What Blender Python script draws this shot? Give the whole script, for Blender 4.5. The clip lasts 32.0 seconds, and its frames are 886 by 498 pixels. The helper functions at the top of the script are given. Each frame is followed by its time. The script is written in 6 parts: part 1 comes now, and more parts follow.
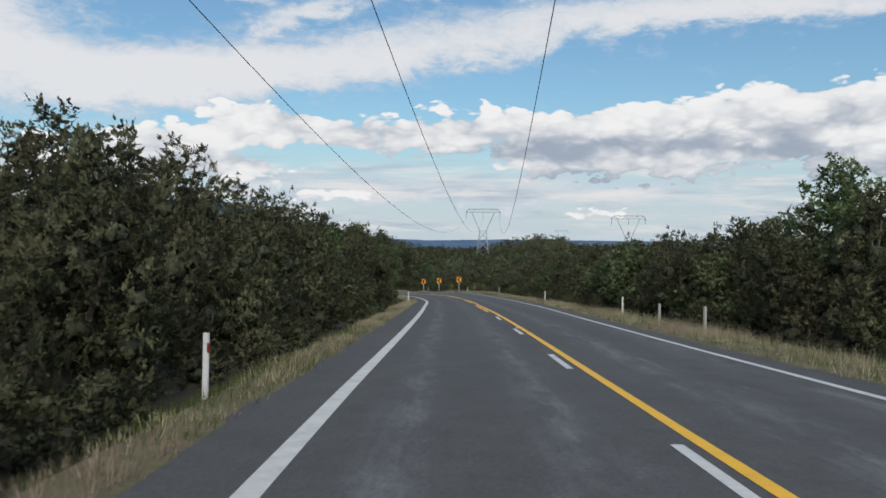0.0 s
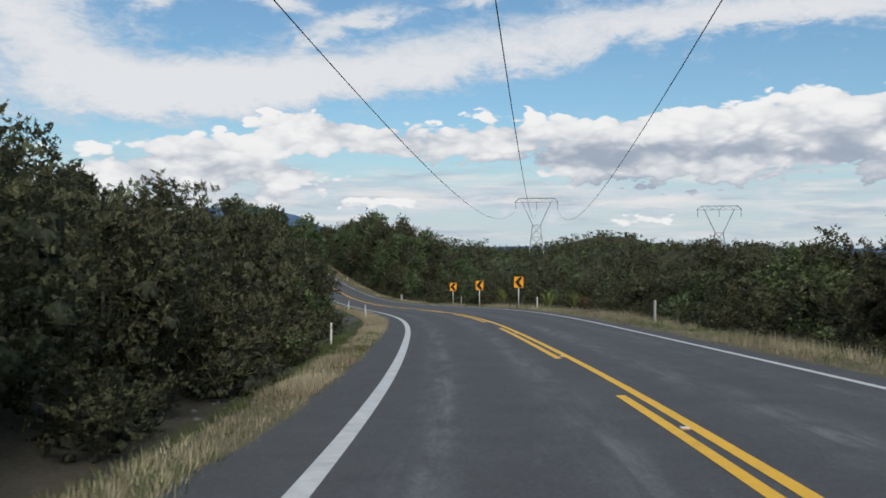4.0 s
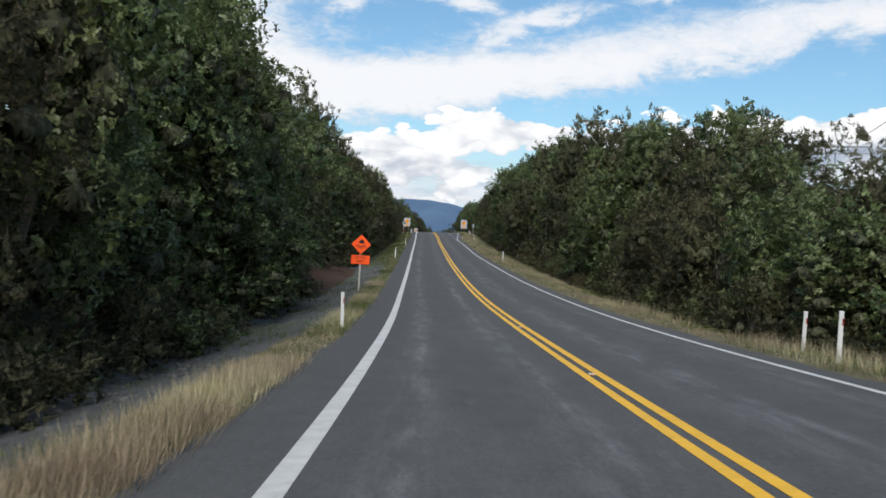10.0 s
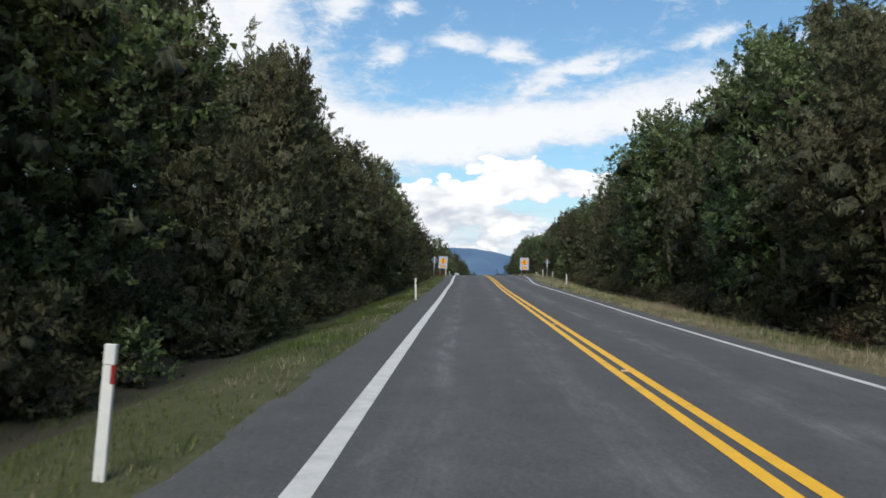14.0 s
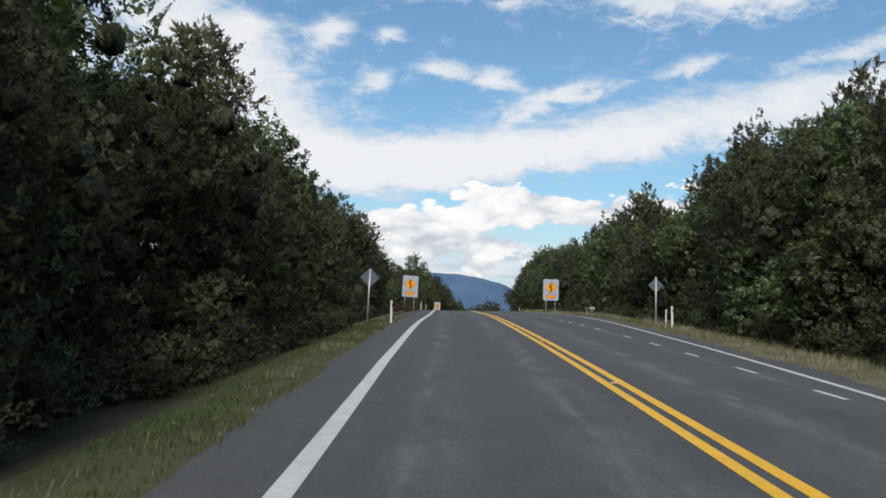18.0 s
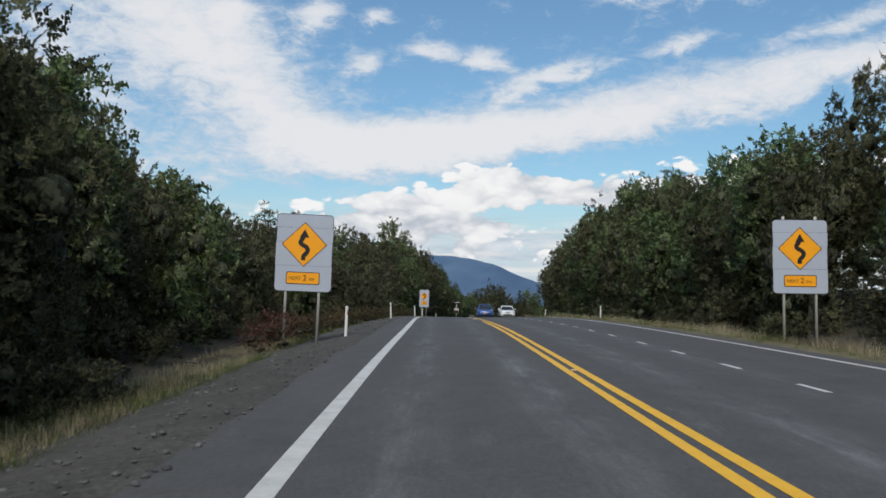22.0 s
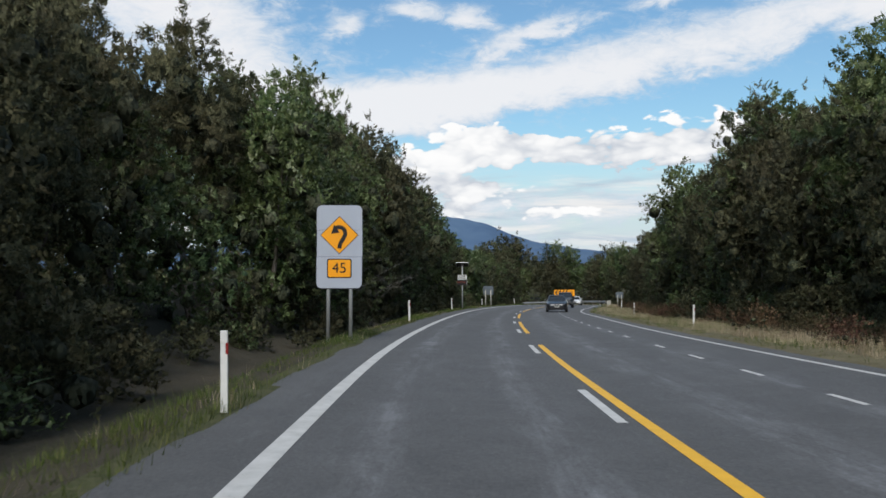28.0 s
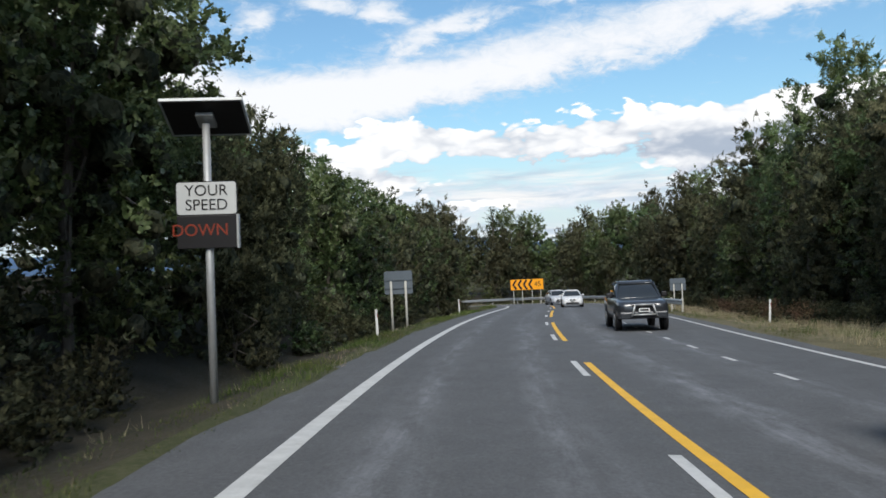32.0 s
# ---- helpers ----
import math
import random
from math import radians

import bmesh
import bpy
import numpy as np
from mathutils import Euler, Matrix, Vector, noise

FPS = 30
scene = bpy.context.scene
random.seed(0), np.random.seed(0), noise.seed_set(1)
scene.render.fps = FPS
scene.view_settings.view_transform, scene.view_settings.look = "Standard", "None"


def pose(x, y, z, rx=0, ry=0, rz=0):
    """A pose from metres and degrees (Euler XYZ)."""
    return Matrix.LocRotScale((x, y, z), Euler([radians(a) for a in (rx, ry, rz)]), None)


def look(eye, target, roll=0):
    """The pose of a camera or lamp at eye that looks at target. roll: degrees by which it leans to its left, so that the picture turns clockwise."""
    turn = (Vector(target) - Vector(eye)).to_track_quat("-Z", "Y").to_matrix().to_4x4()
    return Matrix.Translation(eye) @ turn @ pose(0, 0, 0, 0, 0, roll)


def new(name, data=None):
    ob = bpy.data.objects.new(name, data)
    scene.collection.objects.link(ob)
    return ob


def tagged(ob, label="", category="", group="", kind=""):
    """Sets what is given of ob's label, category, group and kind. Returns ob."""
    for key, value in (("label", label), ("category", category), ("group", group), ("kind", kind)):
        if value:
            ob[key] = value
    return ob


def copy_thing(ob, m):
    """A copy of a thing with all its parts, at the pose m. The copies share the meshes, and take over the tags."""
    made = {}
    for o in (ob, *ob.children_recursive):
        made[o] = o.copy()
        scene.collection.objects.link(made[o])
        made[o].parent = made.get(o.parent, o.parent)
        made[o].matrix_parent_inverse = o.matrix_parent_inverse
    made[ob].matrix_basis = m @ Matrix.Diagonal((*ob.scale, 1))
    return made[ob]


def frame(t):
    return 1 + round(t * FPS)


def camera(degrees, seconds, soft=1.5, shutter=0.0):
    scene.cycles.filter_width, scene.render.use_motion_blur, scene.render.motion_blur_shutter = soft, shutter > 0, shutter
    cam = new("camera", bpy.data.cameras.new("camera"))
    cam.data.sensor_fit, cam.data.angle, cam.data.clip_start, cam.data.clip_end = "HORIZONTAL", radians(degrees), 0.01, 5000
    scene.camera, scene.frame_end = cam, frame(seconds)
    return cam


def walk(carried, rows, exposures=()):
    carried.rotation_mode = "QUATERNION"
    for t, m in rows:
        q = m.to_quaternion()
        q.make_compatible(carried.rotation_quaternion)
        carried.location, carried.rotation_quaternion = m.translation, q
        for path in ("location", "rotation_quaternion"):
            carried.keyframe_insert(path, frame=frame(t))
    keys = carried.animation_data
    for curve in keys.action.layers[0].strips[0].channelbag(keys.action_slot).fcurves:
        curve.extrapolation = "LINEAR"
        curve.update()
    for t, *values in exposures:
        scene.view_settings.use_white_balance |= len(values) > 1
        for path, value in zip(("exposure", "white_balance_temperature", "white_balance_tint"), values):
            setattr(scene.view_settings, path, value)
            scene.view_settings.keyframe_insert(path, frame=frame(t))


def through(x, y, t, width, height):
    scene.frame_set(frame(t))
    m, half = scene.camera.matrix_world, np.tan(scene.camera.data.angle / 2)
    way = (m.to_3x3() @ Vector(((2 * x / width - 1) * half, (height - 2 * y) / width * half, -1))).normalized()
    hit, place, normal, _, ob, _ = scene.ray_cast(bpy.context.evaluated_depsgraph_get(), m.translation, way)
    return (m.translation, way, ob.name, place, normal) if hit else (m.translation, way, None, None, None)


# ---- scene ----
# ---------- camera ----------
cam = camera(56.44, 32.0, 1.6, 0.08)
walk(cam, [
    (0, pose(-2.297, -21.914, 2.574, 89.64, -0.38, 0.93)),
    (1, pose(-2.378, -4.898, 1.779, 89.51, -0.30, 1.57)),
    (2, pose(-2.556, 12.272, 0.967, 89.72, -0.28, 2.27)),
    (2.5, pose(-2.778, 20.924, 0.547, 89.82, -0.21, 2.75)),
    (4.5, pose(-3.743, 55.729, -1.254, 90.18, -0.69, 4.54)),
    (5, pose(-4.340, 64.364, -1.691, 90.18, -1.51, 5.14)),
    (6, pose(-5.838, 81.711, -2.536, 90.34, -3.08, 6.38)),
    (7, pose(-8.350, 98.994, -3.463, 90.29, -4.03, 10.45)),
    (8, pose(-11.955, 116.343, -4.465, 89.03, -4.06, 13.01)),
    (9, pose(-16.216, 133.605, -5.452, 89.16, -3.45, 14.76)),
    (10, pose(-20.935, 150.707, -6.308, 89.72, -2.59, 16.02)),
    (11, pose(-25.884, 167.817, -6.916, 90.08, -1.02, 17.06)),
    (12, pose(-31.239, 184.705, -7.111, 90.89, -1.35, 17.89)),
    (13, pose(-36.654, 201.434, -6.823, 91.90, -1.40, 18.68)),
    (14, pose(-41.983, 218.031, -6.304, 93.03, -1.49, 19.05)),
    (17, pose(-57.740, 267.593, -4.553, 94.37, -1.90, 17.81)),
    (18, pose(-62.853, 284.192, -3.886, 94.84, -1.86, 17.93)),
    (19, pose(-68.067, 300.594, -3.178, 94.10, -1.80, 17.88)),
    (20, pose(-73.195, 316.901, -2.546, 94.48, -2.33, 16.85)),
    (21, pose(-78.164, 333.196, -2.096, 94.01, -1.52, 17.32)),
    (22, pose(-83.429, 348.942, -1.775, 93.62, -0.75, 17.48)),
    (23, pose(-88.361, 364.253, -1.491, 93.34, -1.34, 17.68)),
    (24, pose(-93.077, 379.087, -1.295, 92.49, -0.96, 18.07)),
    (25, pose(-97.816, 393.268, -1.265, 91.70, -0.91, 18.09)),
    (28, pose(-110.312, 434.637, -1.928, 90.93, 1.09, 16.83)),
    (29, pose(-114.561, 450.192, -2.372, 91.05, 2.44, 15.37)),
    (30, pose(-118.611, 466.234, -2.974, 90.11, 2.66, 15.06)),
    (31, pose(-122.181, 482.111, -3.646, 90.27, 2.58, 13.72)),
    (32, pose(-125.254, 497.595, -4.313, 90.38, 2.72, 11.22)),
], [(0, -0.08), (6, -0.06), (9, 0.10), (11, 0.28), (13, 0.28), (17, 0.16), (22, -0.03), (28, 0.10), (29, 0.2), (32, 0.28)])


# ---------- world, sun ----------
def sky_world():
    w = bpy.data.worlds.new("sky"); scene.world = w; w.use_nodes = True
    nt = w.node_tree; nt.nodes.clear(); N, L = nt.nodes.new, nt.links.new

    def m(op, a, b=None, c=None):
        n = N("ShaderNodeMath"); n.operation = op
        for i, v in enumerate((a, b, c)):
            if v is None: continue
            if isinstance(v, (int, float)): n.inputs[i].default_value = v
            else: L(v, n.inputs[i])
        return n.outputs[0]

    def step(x, a, b):
        n = N("ShaderNodeMapRange"); n.interpolation_type = "SMOOTHSTEP"
        L(x, n.inputs[0]); n.inputs[1].default_value, n.inputs[2].default_value = a, b
        return n.outputs[0]

    def mix(f, a, b):
        n = N("ShaderNodeMix"); n.data_type = "RGBA"
        for k, v in ((0, f), (6, a), (7, b)):
            if isinstance(v, (int, float)): n.inputs[k].default_value = v
            elif isinstance(v, tuple): n.inputs[k].default_value = (*v, 1)
            else: L(v, n.inputs[k])
        return n.outputs[2]

    tc = N("ShaderNodeTexCoord"); sep = N("ShaderNodeSeparateXYZ"); L(tc.outputs["Generated"], sep.inputs[0])
    x, y, z = sep.outputs
    az = m("MULTIPLY", m("ARCTAN2", m("MULTIPLY", x, -1.0), y), 57.2958)      # degrees, left of +y
    el = m("MULTIPLY", m("ARCSINE", z), 57.2958)
    comb = N("ShaderNodeCombineXYZ"); L(m("MULTIPLY", az, 0.12), comb.inputs[0]); L(m("MULTIPLY", el, 0.25), comb.inputs[1])

    def noise_at(vec, scale, detail, rough, dist=0.0, off=(0, 0, 0)):
        mp = N("ShaderNodeMapping"); L(vec, mp.inputs[0]); mp.inputs["Location"].default_value = off
        n = N("ShaderNodeTexNoise"); L(mp.outputs[0], n.inputs["Vector"])
        n.inputs["Scale"].default_value, n.inputs["Detail"].default_value, n.inputs["Roughness"].default_value, n.inputs["Distortion"].default_value = scale, detail, rough, dist
        return n.outputs[0]

    flat = comb.outputs[0]
    big = noise_at(flat, 0.9, 6, 0.55, 0.4)
    fine = noise_at(flat, 2.6, 8, 0.62, 0.5, (5, 2, 0))
    warp = N("ShaderNodeTexNoise"); L(flat, warp.inputs["Vector"]); warp.inputs["Scale"].default_value, warp.inputs["Detail"].default_value = 3.0, 5
    bent = N("ShaderNodeVectorMath"); bent.operation = "MULTIPLY_ADD"; L(warp.outputs["Color"], bent.inputs[0]); bent.inputs[1].default_value = (0.30, 0.30, 0); L(flat, bent.inputs[2])

    def billow(scale):
        n = N("ShaderNodeTexVoronoi"); n.feature = "SMOOTH_F1"; L(bent.outputs[0], n.inputs["Vector"]); n.inputs["Scale"].default_value, n.inputs["Smoothness"].default_value = scale, 0.35
        return n.outputs["Distance"]
    gaps = m("ADD", m("MULTIPLY", billow(2.3), 0.5), m("ADD", m("MULTIPLY", billow(5.2), 0.32), m("MULTIPLY", billow(11.0), 0.18)))
    puffs = m("SUBTRACT", 0.98, gaps)
    wisps = noise_at(flat, 5.5, 9, 0.68, 0.8, (2, 8, 3))
    wob = m("SUBTRACT", noise_at(flat, 1.6, 4, 0.6, 0.0, (3, 7, 2)), 0.5)
    azw = m("ADD", az, m("MULTIPLY", m("SUBTRACT", big, 0.5), 4.0))
    elw = m("ADD", el, m("ADD", m("MULTIPLY", wob, 1.8), m("MULTIPLY", m("SUBTRACT", fine, 0.5), 2.0)))

    def blob(a, e, ra, re, tilt, weight):
        t = math.radians(tilt); da, de = m("SUBTRACT", azw, a), m("SUBTRACT", elw, e)
        u = m("ADD", m("MULTIPLY", da, math.cos(t) / ra), m("MULTIPLY", de, math.sin(t) / ra))
        v = m("ADD", m("MULTIPLY", da, -math.sin(t) / re), m("MULTIPLY", de, math.cos(t) / re))
        q = m("ADD", m("MULTIPLY", u, u), m("MULTIPLY", v, v))
        return m("MULTIPLY", m("EXPONENT", m("MULTIPLY", q, -1.0)), weight)

    def total(items):
        s = None
        for it in items:
            b = blob(*it); s = b if s is None else m("ADD", s, b)
        return s

    # sheets of high cloud, then the low heaps with flat grey feet
    high = total(CLOUD_SHEETS)
    high = m("ADD", high, m("ADD", m("MULTIPLY", m("SUBTRACT", fine, 0.5), 1.3), m("MULTIPLY", m("SUBTRACT", wisps, 0.5), 1.1)))
    away = step(m("ABSOLUTE", m("SUBTRACT", az, 5.0)), 40.0, 70.0)
    up = step(el, 20.0, 34.0)
    high = m("ADD", high, m("MULTIPLY", m("MAXIMUM", away, up), 0.35))
    m_high = step(high, 0.10, 0.85)
    low = total(CLOUD_HEAPS)
    low = m("ADD", low, m("ADD", m("MULTIPLY", m("MULTIPLY", m("SUBTRACT", puffs, 0.5), 1.9), step(low, 0.04, 0.45)), m("MULTIPLY", m("SUBTRACT", fine, 0.5), 0.5)))
    m_low = step(low, 0.44, 0.60)

    # grey between the billows and towards each heap's foot
    foot = total(CLOUD_FEET)
    grey = step(m("ADD", m("ADD", m("MULTIPLY", step(low, 0.6, 1.5), 0.15), m("MULTIPLY", foot, 0.85)), m("MULTIPLY", m("SUBTRACT", gaps, 0.36), RELIEF)), 0.05, 1.0)
    # thin layered cloud along the horizon
    long = N("ShaderNodeCombineXYZ"); L(m("MULTIPLY", az, 0.07), long.inputs[0]); L(m("MULTIPLY", el, 0.55), long.inputs[1])
    bars = noise_at(long.outputs[0], 1.5, 8, 0.62, 0.4, (1, 5, 4)); bars2 = noise_at(long.outputs[0], 2.4, 6, 0.6, 0.3, (6, 1, 2))
    m_bars = m("MULTIPLY", step(bars, 0.40, 0.66), step(m("ABSOLUTE", m("SUBTRACT", el, 3.2)), 4.2, 1.5))
    c_bars = mix(step(bars2, 0.38, 0.66), (0.94, 0.93, 0.92), (0.52, 0.62, 0.73))

    sky = N("ShaderNodeTexSky"); sky.sky_type = "NISHITA"; sky.sun_disc = False
    sky.sun_elevation, sky.sun_rotation = radians(SUN_UP), radians(SUN_TURN)
    sky.air_density, sky.dust_density, sky.ozone_density = 1.2, 1.0, 1.4
    blue = N("ShaderNodeMix"); blue.data_type = "RGBA"; blue.blend_type = "MULTIPLY"; blue.inputs[0].default_value = 1.0
    L(sky.outputs[0], blue.inputs[6]); blue.inputs[7].default_value = (SKY_K * 0.76, SKY_K * 1.00, SKY_K * 1.12, 1)
    base = mix(m("MULTIPLY", step(el, 9.5, -0.5), 0.85), blue.outputs[2], (0.68, 0.79, 0.89))
    c_high = mix(step(high, 0.3, 1.35), (0.64, 0.74, 0.86), (0.95, 0.95, 0.97))
    col = mix(m("MULTIPLY", m_high, 0.93), base, c_high)
    col = mix(m("MULTIPLY", m_bars, 0.9), col, c_bars)
    c_low = mix(grey, (1.06, 1.06, 1.06), (0.42, 0.49, 0.60))
    col = mix(m_low, col, c_low)
    below = step(el, -1.0, -6.0)
    col = mix(below, col, (0.10, 0.11, 0.10))
    bg = N("ShaderNodeBackground"); L(col, bg.inputs[0]); bg.inputs[1].default_value = 0.87
    out = N("ShaderNodeOutputWorld"); L(bg.outputs[0], out.inputs[0])


SUN_UP, SUN_TURN, SKY_K = 46.0, 170.0, 0.125
RELIEF = 1.7
# azimuth, height, half width, half height, tilt (degrees), weight
CLOUD_SHEETS = [(8, 12.4, 21, 1.8, -8, 1.25), (22, 10.8, 10, 1.7, -4, 1.0), (-20, 15.2, 13, 1.1, 0, 1.1), (34, 17, 8, 3.2, 25, 1.1), (29, 12.5, 4, 1.6, 20, 0.7), (-2, 21.6, 9, 1.7, 0, 1.1),
                (26.5, 19.2, 1.9, 1.0, 0, 0.95), (22.3, 19.0, 1.2, 0.8, 0, 0.9), (33, 18.8, 1.2, 0.8, 0, 0.8), (22.5, 16.1, 1.5, 0.8, 0, 0.9), (18.4, 17.0, 1.8, 0.9, 0, 0.8), (14.9, 16.5, 1.8, 0.9, 0, 0.9),
                (10.8, 15.2, 4.8, 0.7, -13, 1.0), (1.2, 17.3, 2.0, 0.7, -15, 0.8), (-9, 17.6, 5, 0.6, -8, 0.6), (20, 23, 10, 1.5, 5, 0.8), (10, 3.6, 45, 1.5, 0, 0.75), (48, 12, 12, 9, 0, 0.8), (-46, 13, 10, 8, 0, 0.8)]
CLOUD_HEAPS = [(-22, 7.3, 9.5, 2.6, 0, 1.35), (-33, 7.5, 7, 3.0, 0, 1.2), (-12.5, 6.6, 4.5, 1.9, 0, 0.9), (-6.6, 5.7, 4.5, 1.6, 0, 1.05), (3, 7.7, 17, 1.5, -3, 1.1), (14, 8.3, 3.4, 1.3, 0, 0.9), (22, 6.4, 3.0, 1.4, 0, 0.95),
               (17, 4.7, 6.5, 1.2, 0, 0.75), (26, 5.0, 5, 1.2, 5, 0.8), (-9, 2.2, 4, 0.6, 0, 0.7), (10, 3.2, 5, 0.6, 0, 0.6), (-44, 7, 9, 3, 0, 1.2)]
CLOUD_FEET = [(-22, 4.2, 13, 0.9, -1, 1.0), (3, 6.0, 16, 0.7, -3, 0.7), (-8, 4.4, 6, 0.5, 0, 0.6), (17, 3.9, 7, 0.5, 0, 0.5), (-20, 6.2, 7, 0.6, 4, 0.5)]
sky_world()
sun = new("sun", bpy.data.lights.new("sun", "SUN"))
sun.data.energy, sun.data.angle, sun.data.color = 3.3, radians(25), (1.0, 0.95, 0.88)
sun.matrix_basis = look((0, 0, 60), (0.0 + 60 * math.sin(radians(SUN_TURN)) * -1 * math.cos(radians(SUN_UP)), -60 * math.cos(radians(SUN_TURN)) * math.cos(radians(SUN_UP)), 60 - 60 * math.sin(radians(SUN_UP))))


# ---------- materials ----------
class Mat:
    """A node material under construction."""
    def __init__(self, name, rough=0.8, metal=0.0, spec=0.3):
        self.mat = bpy.data.materials.new(name); self.mat.use_nodes = True
        self.nt = self.mat.node_tree; self.b = self.nt.nodes["Principled BSDF"]
        self.b.inputs["Roughness"].default_value, self.b.inputs["Metallic"].default_value = rough, metal
        self.b.inputs["Specular IOR Level"].default_value = spec

    def node(self, kind): return self.nt.nodes.new(kind)
    def link(self, a, b): self.nt.links.new(a, b)

    def coords(self, kind="Object"): return self.node("ShaderNodeTexCoord").outputs[kind]
    def world_pos(self): return self.node("ShaderNodeNewGeometry").outputs["Position"]

    def noise(self, vec, scale, detail=4, rough=0.6, stretch=None):
        if stretch:
            mp = self.node("ShaderNodeMapping"); self.link(vec, mp.inputs[0]); mp.inputs["Scale"].default_value = stretch; vec = mp.outputs[0]
        n = self.node("ShaderNodeTexNoise"); self.link(vec, n.inputs["Vector"])
        n.inputs["Scale"].default_value, n.inputs["Detail"].default_value, n.inputs["Roughness"].default_value = scale, detail, rough
        return n.outputs[0]

    def ramp(self, fac, stops):
        n = self.node("ShaderNodeValToRGB"); self.link(fac, n.inputs[0])
        e = n.color_ramp.elements
        while len(e) < len(stops): e.new(0.5)
        for k, (p, c) in zip(e, stops): k.position, k.color = p, (*c, 1) if len(c) == 3 else c
        return n.outputs[0]

    def math(self, op, a, b=0.0):
        n = self.node("ShaderNodeMath"); n.operation = op
        for i, v in enumerate((a, b)):
            if isinstance(v, (int, float)): n.inputs[i].default_value = v
            else: self.link(v, n.inputs[i])
        return n.outputs[0]

    def mix(self, f, a, b, mode="MIX"):
        n = self.node("ShaderNodeMix"); n.data_type = "RGBA"; n.blend_type = mode
        for k, v in ((0, f), (6, a), (7, b)):
            if isinstance(v, (int, float)): n.inputs[k].default_value = v
            elif isinstance(v, tuple): n.inputs[k].default_value = (*v, 1)
            else: self.link(v, n.inputs[k])
        return n.outputs[2]

    def color(self, v):
        if isinstance(v, tuple): self.b.inputs["Base Color"].default_value = (*v, 1)
        else: self.link(v, self.b.inputs["Base Color"])
        return self

    def bump(self, h, strength=0.4, dist=0.02):
        n = self.node("ShaderNodeBump"); n.inputs["Strength"].default_value, n.inputs["Distance"].default_value = strength, dist
        self.link(h, n.inputs["Height"]); self.link(n.outputs[0], self.b.inputs["Normal"])
        return self


def plain(name, col, rough=0.6, metal=0.0, wear=0.15, scale=6.0, spec=0.3):
    k = Mat(name, rough, metal, spec)
    n = k.noise(k.coords(), scale, 6, 0.65); n2 = k.noise(k.coords(), scale * 9, 3)
    dark = tuple(c * (1 - wear) for c in col)
    c = k.mix(k.math("MULTIPLY", n, 1.0), dark, tuple(min(c * (1 + wear * 0.5), 1) for c in col))
    k.color(c).bump(n2, 0.08, 0.005)
    return k.mat


def asphalt():
    k = Mat("asphalt", 0.85, 0, 0.25)
    uv = k.node("ShaderNodeUVMap"); uv.uv_map = "road"
    sep = k.node("ShaderNodeSeparateXYZ"); k.link(uv.outputs[0], sep.inputs[0])
    pos = k.world_pos()
    chip = k.noise(pos, 55, 3, 0.7); mid = k.noise(pos, 1.3, 5, 0.65); patch = k.noise(uv.outputs[0], 0.35, 6, 0.7, (1.6, 0.22, 1))
    # polished wheel tracks along the lanes
    lat = sep.outputs[0]
    def track(c, w):
        d = k.math("DIVIDE", k.math("SUBTRACT", lat, c), w)
        return k.math("POWER", 2.718, k.math("MULTIPLY", k.math("MULTIPLY", d, d), -1.0))
    tr = k.math("ADD", k.math("ADD", track(-2.95, 0.30), track(-1.15, 0.34)), k.math("ADD", track(1.2, 0.4), k.math("MULTIPLY", track(2.9, 0.4), 0.7)))
    streak = k.noise(uv.outputs[0], 1.0, 6, 0.7, (3.0, 0.10, 1))
    blot = k.noise(uv.outputs[0], 1.0, 7, 0.72, (2.2, 0.55, 1))
    worn = k.math("MULTIPLY", k.math("MULTIPLY", tr, k.ramp(streak, [(0.36, (0.1, 0.1, 0.1)), (0.66, (1, 1, 1))])), k.ramp(blot, [(0.42, (0.05, 0.05, 0.05)), (0.62, (1, 1, 1))]))
    base = k.ramp(mid, [(0.25, (0.076, 0.0755, 0.075)), (0.75, (0.100, 0.099, 0.098))])
    base = k.mix(k.ramp(patch, [(0.52, (0, 0, 0)), (0.75, (0.55, 0.55, 0.55))]), base, (0.130, 0.129, 0.128))
    base = k.mix(k.math("MULTIPLY", worn, 0.8), base, (0.225, 0.225, 0.232))
    grit = k.noise(pos, 22, 5, 0.8); scuff = k.noise(uv.outputs[0], 2.2, 8, 0.75, (0.9, 0.16, 1))
    base = k.mix(k.ramp(scuff, [(0.60, (0, 0, 0)), (0.72, (0.5, 0.5, 0.5))]), base, (0.19, 0.19, 0.19))
    base = k.mix(k.ramp(grit, [(0.30, (0.75, 0.75, 0.75)), (0.60, (0, 0, 0))]), base, k.mix(1.0, base, (0.45, 0.45, 0.45), "MULTIPLY"))
    base = k.mix(k.ramp(grit, [(0.62, (0, 0, 0)), (0.76, (0.55, 0.55, 0.55))]), base, (0.26, 0.255, 0.25))
    base = k.mix(k.math("MULTIPLY", chip, 0.6), base, k.mix(1.0, base, (0.4, 0.4, 0.4), "MULTIPLY"))
    base = k.mix(1.0, base, (1.05, 1.07, 1.09), "MULTIPLY")
    late = k.node("ShaderNodeMapRange"); late.interpolation_type = "SMOOTHSTEP"; k.link(sep.outputs[1], late.inputs[0]); late.inputs[1].default_value, late.inputs[2].default_value = 435, 470
    base = k.mix(late.outputs[0], base, k.mix(1.0, base, (1.30, 1.32, 1.36), "MULTIPLY"))
    k.color(base).bump(chip, 0.5, 0.01)
    return k.mat


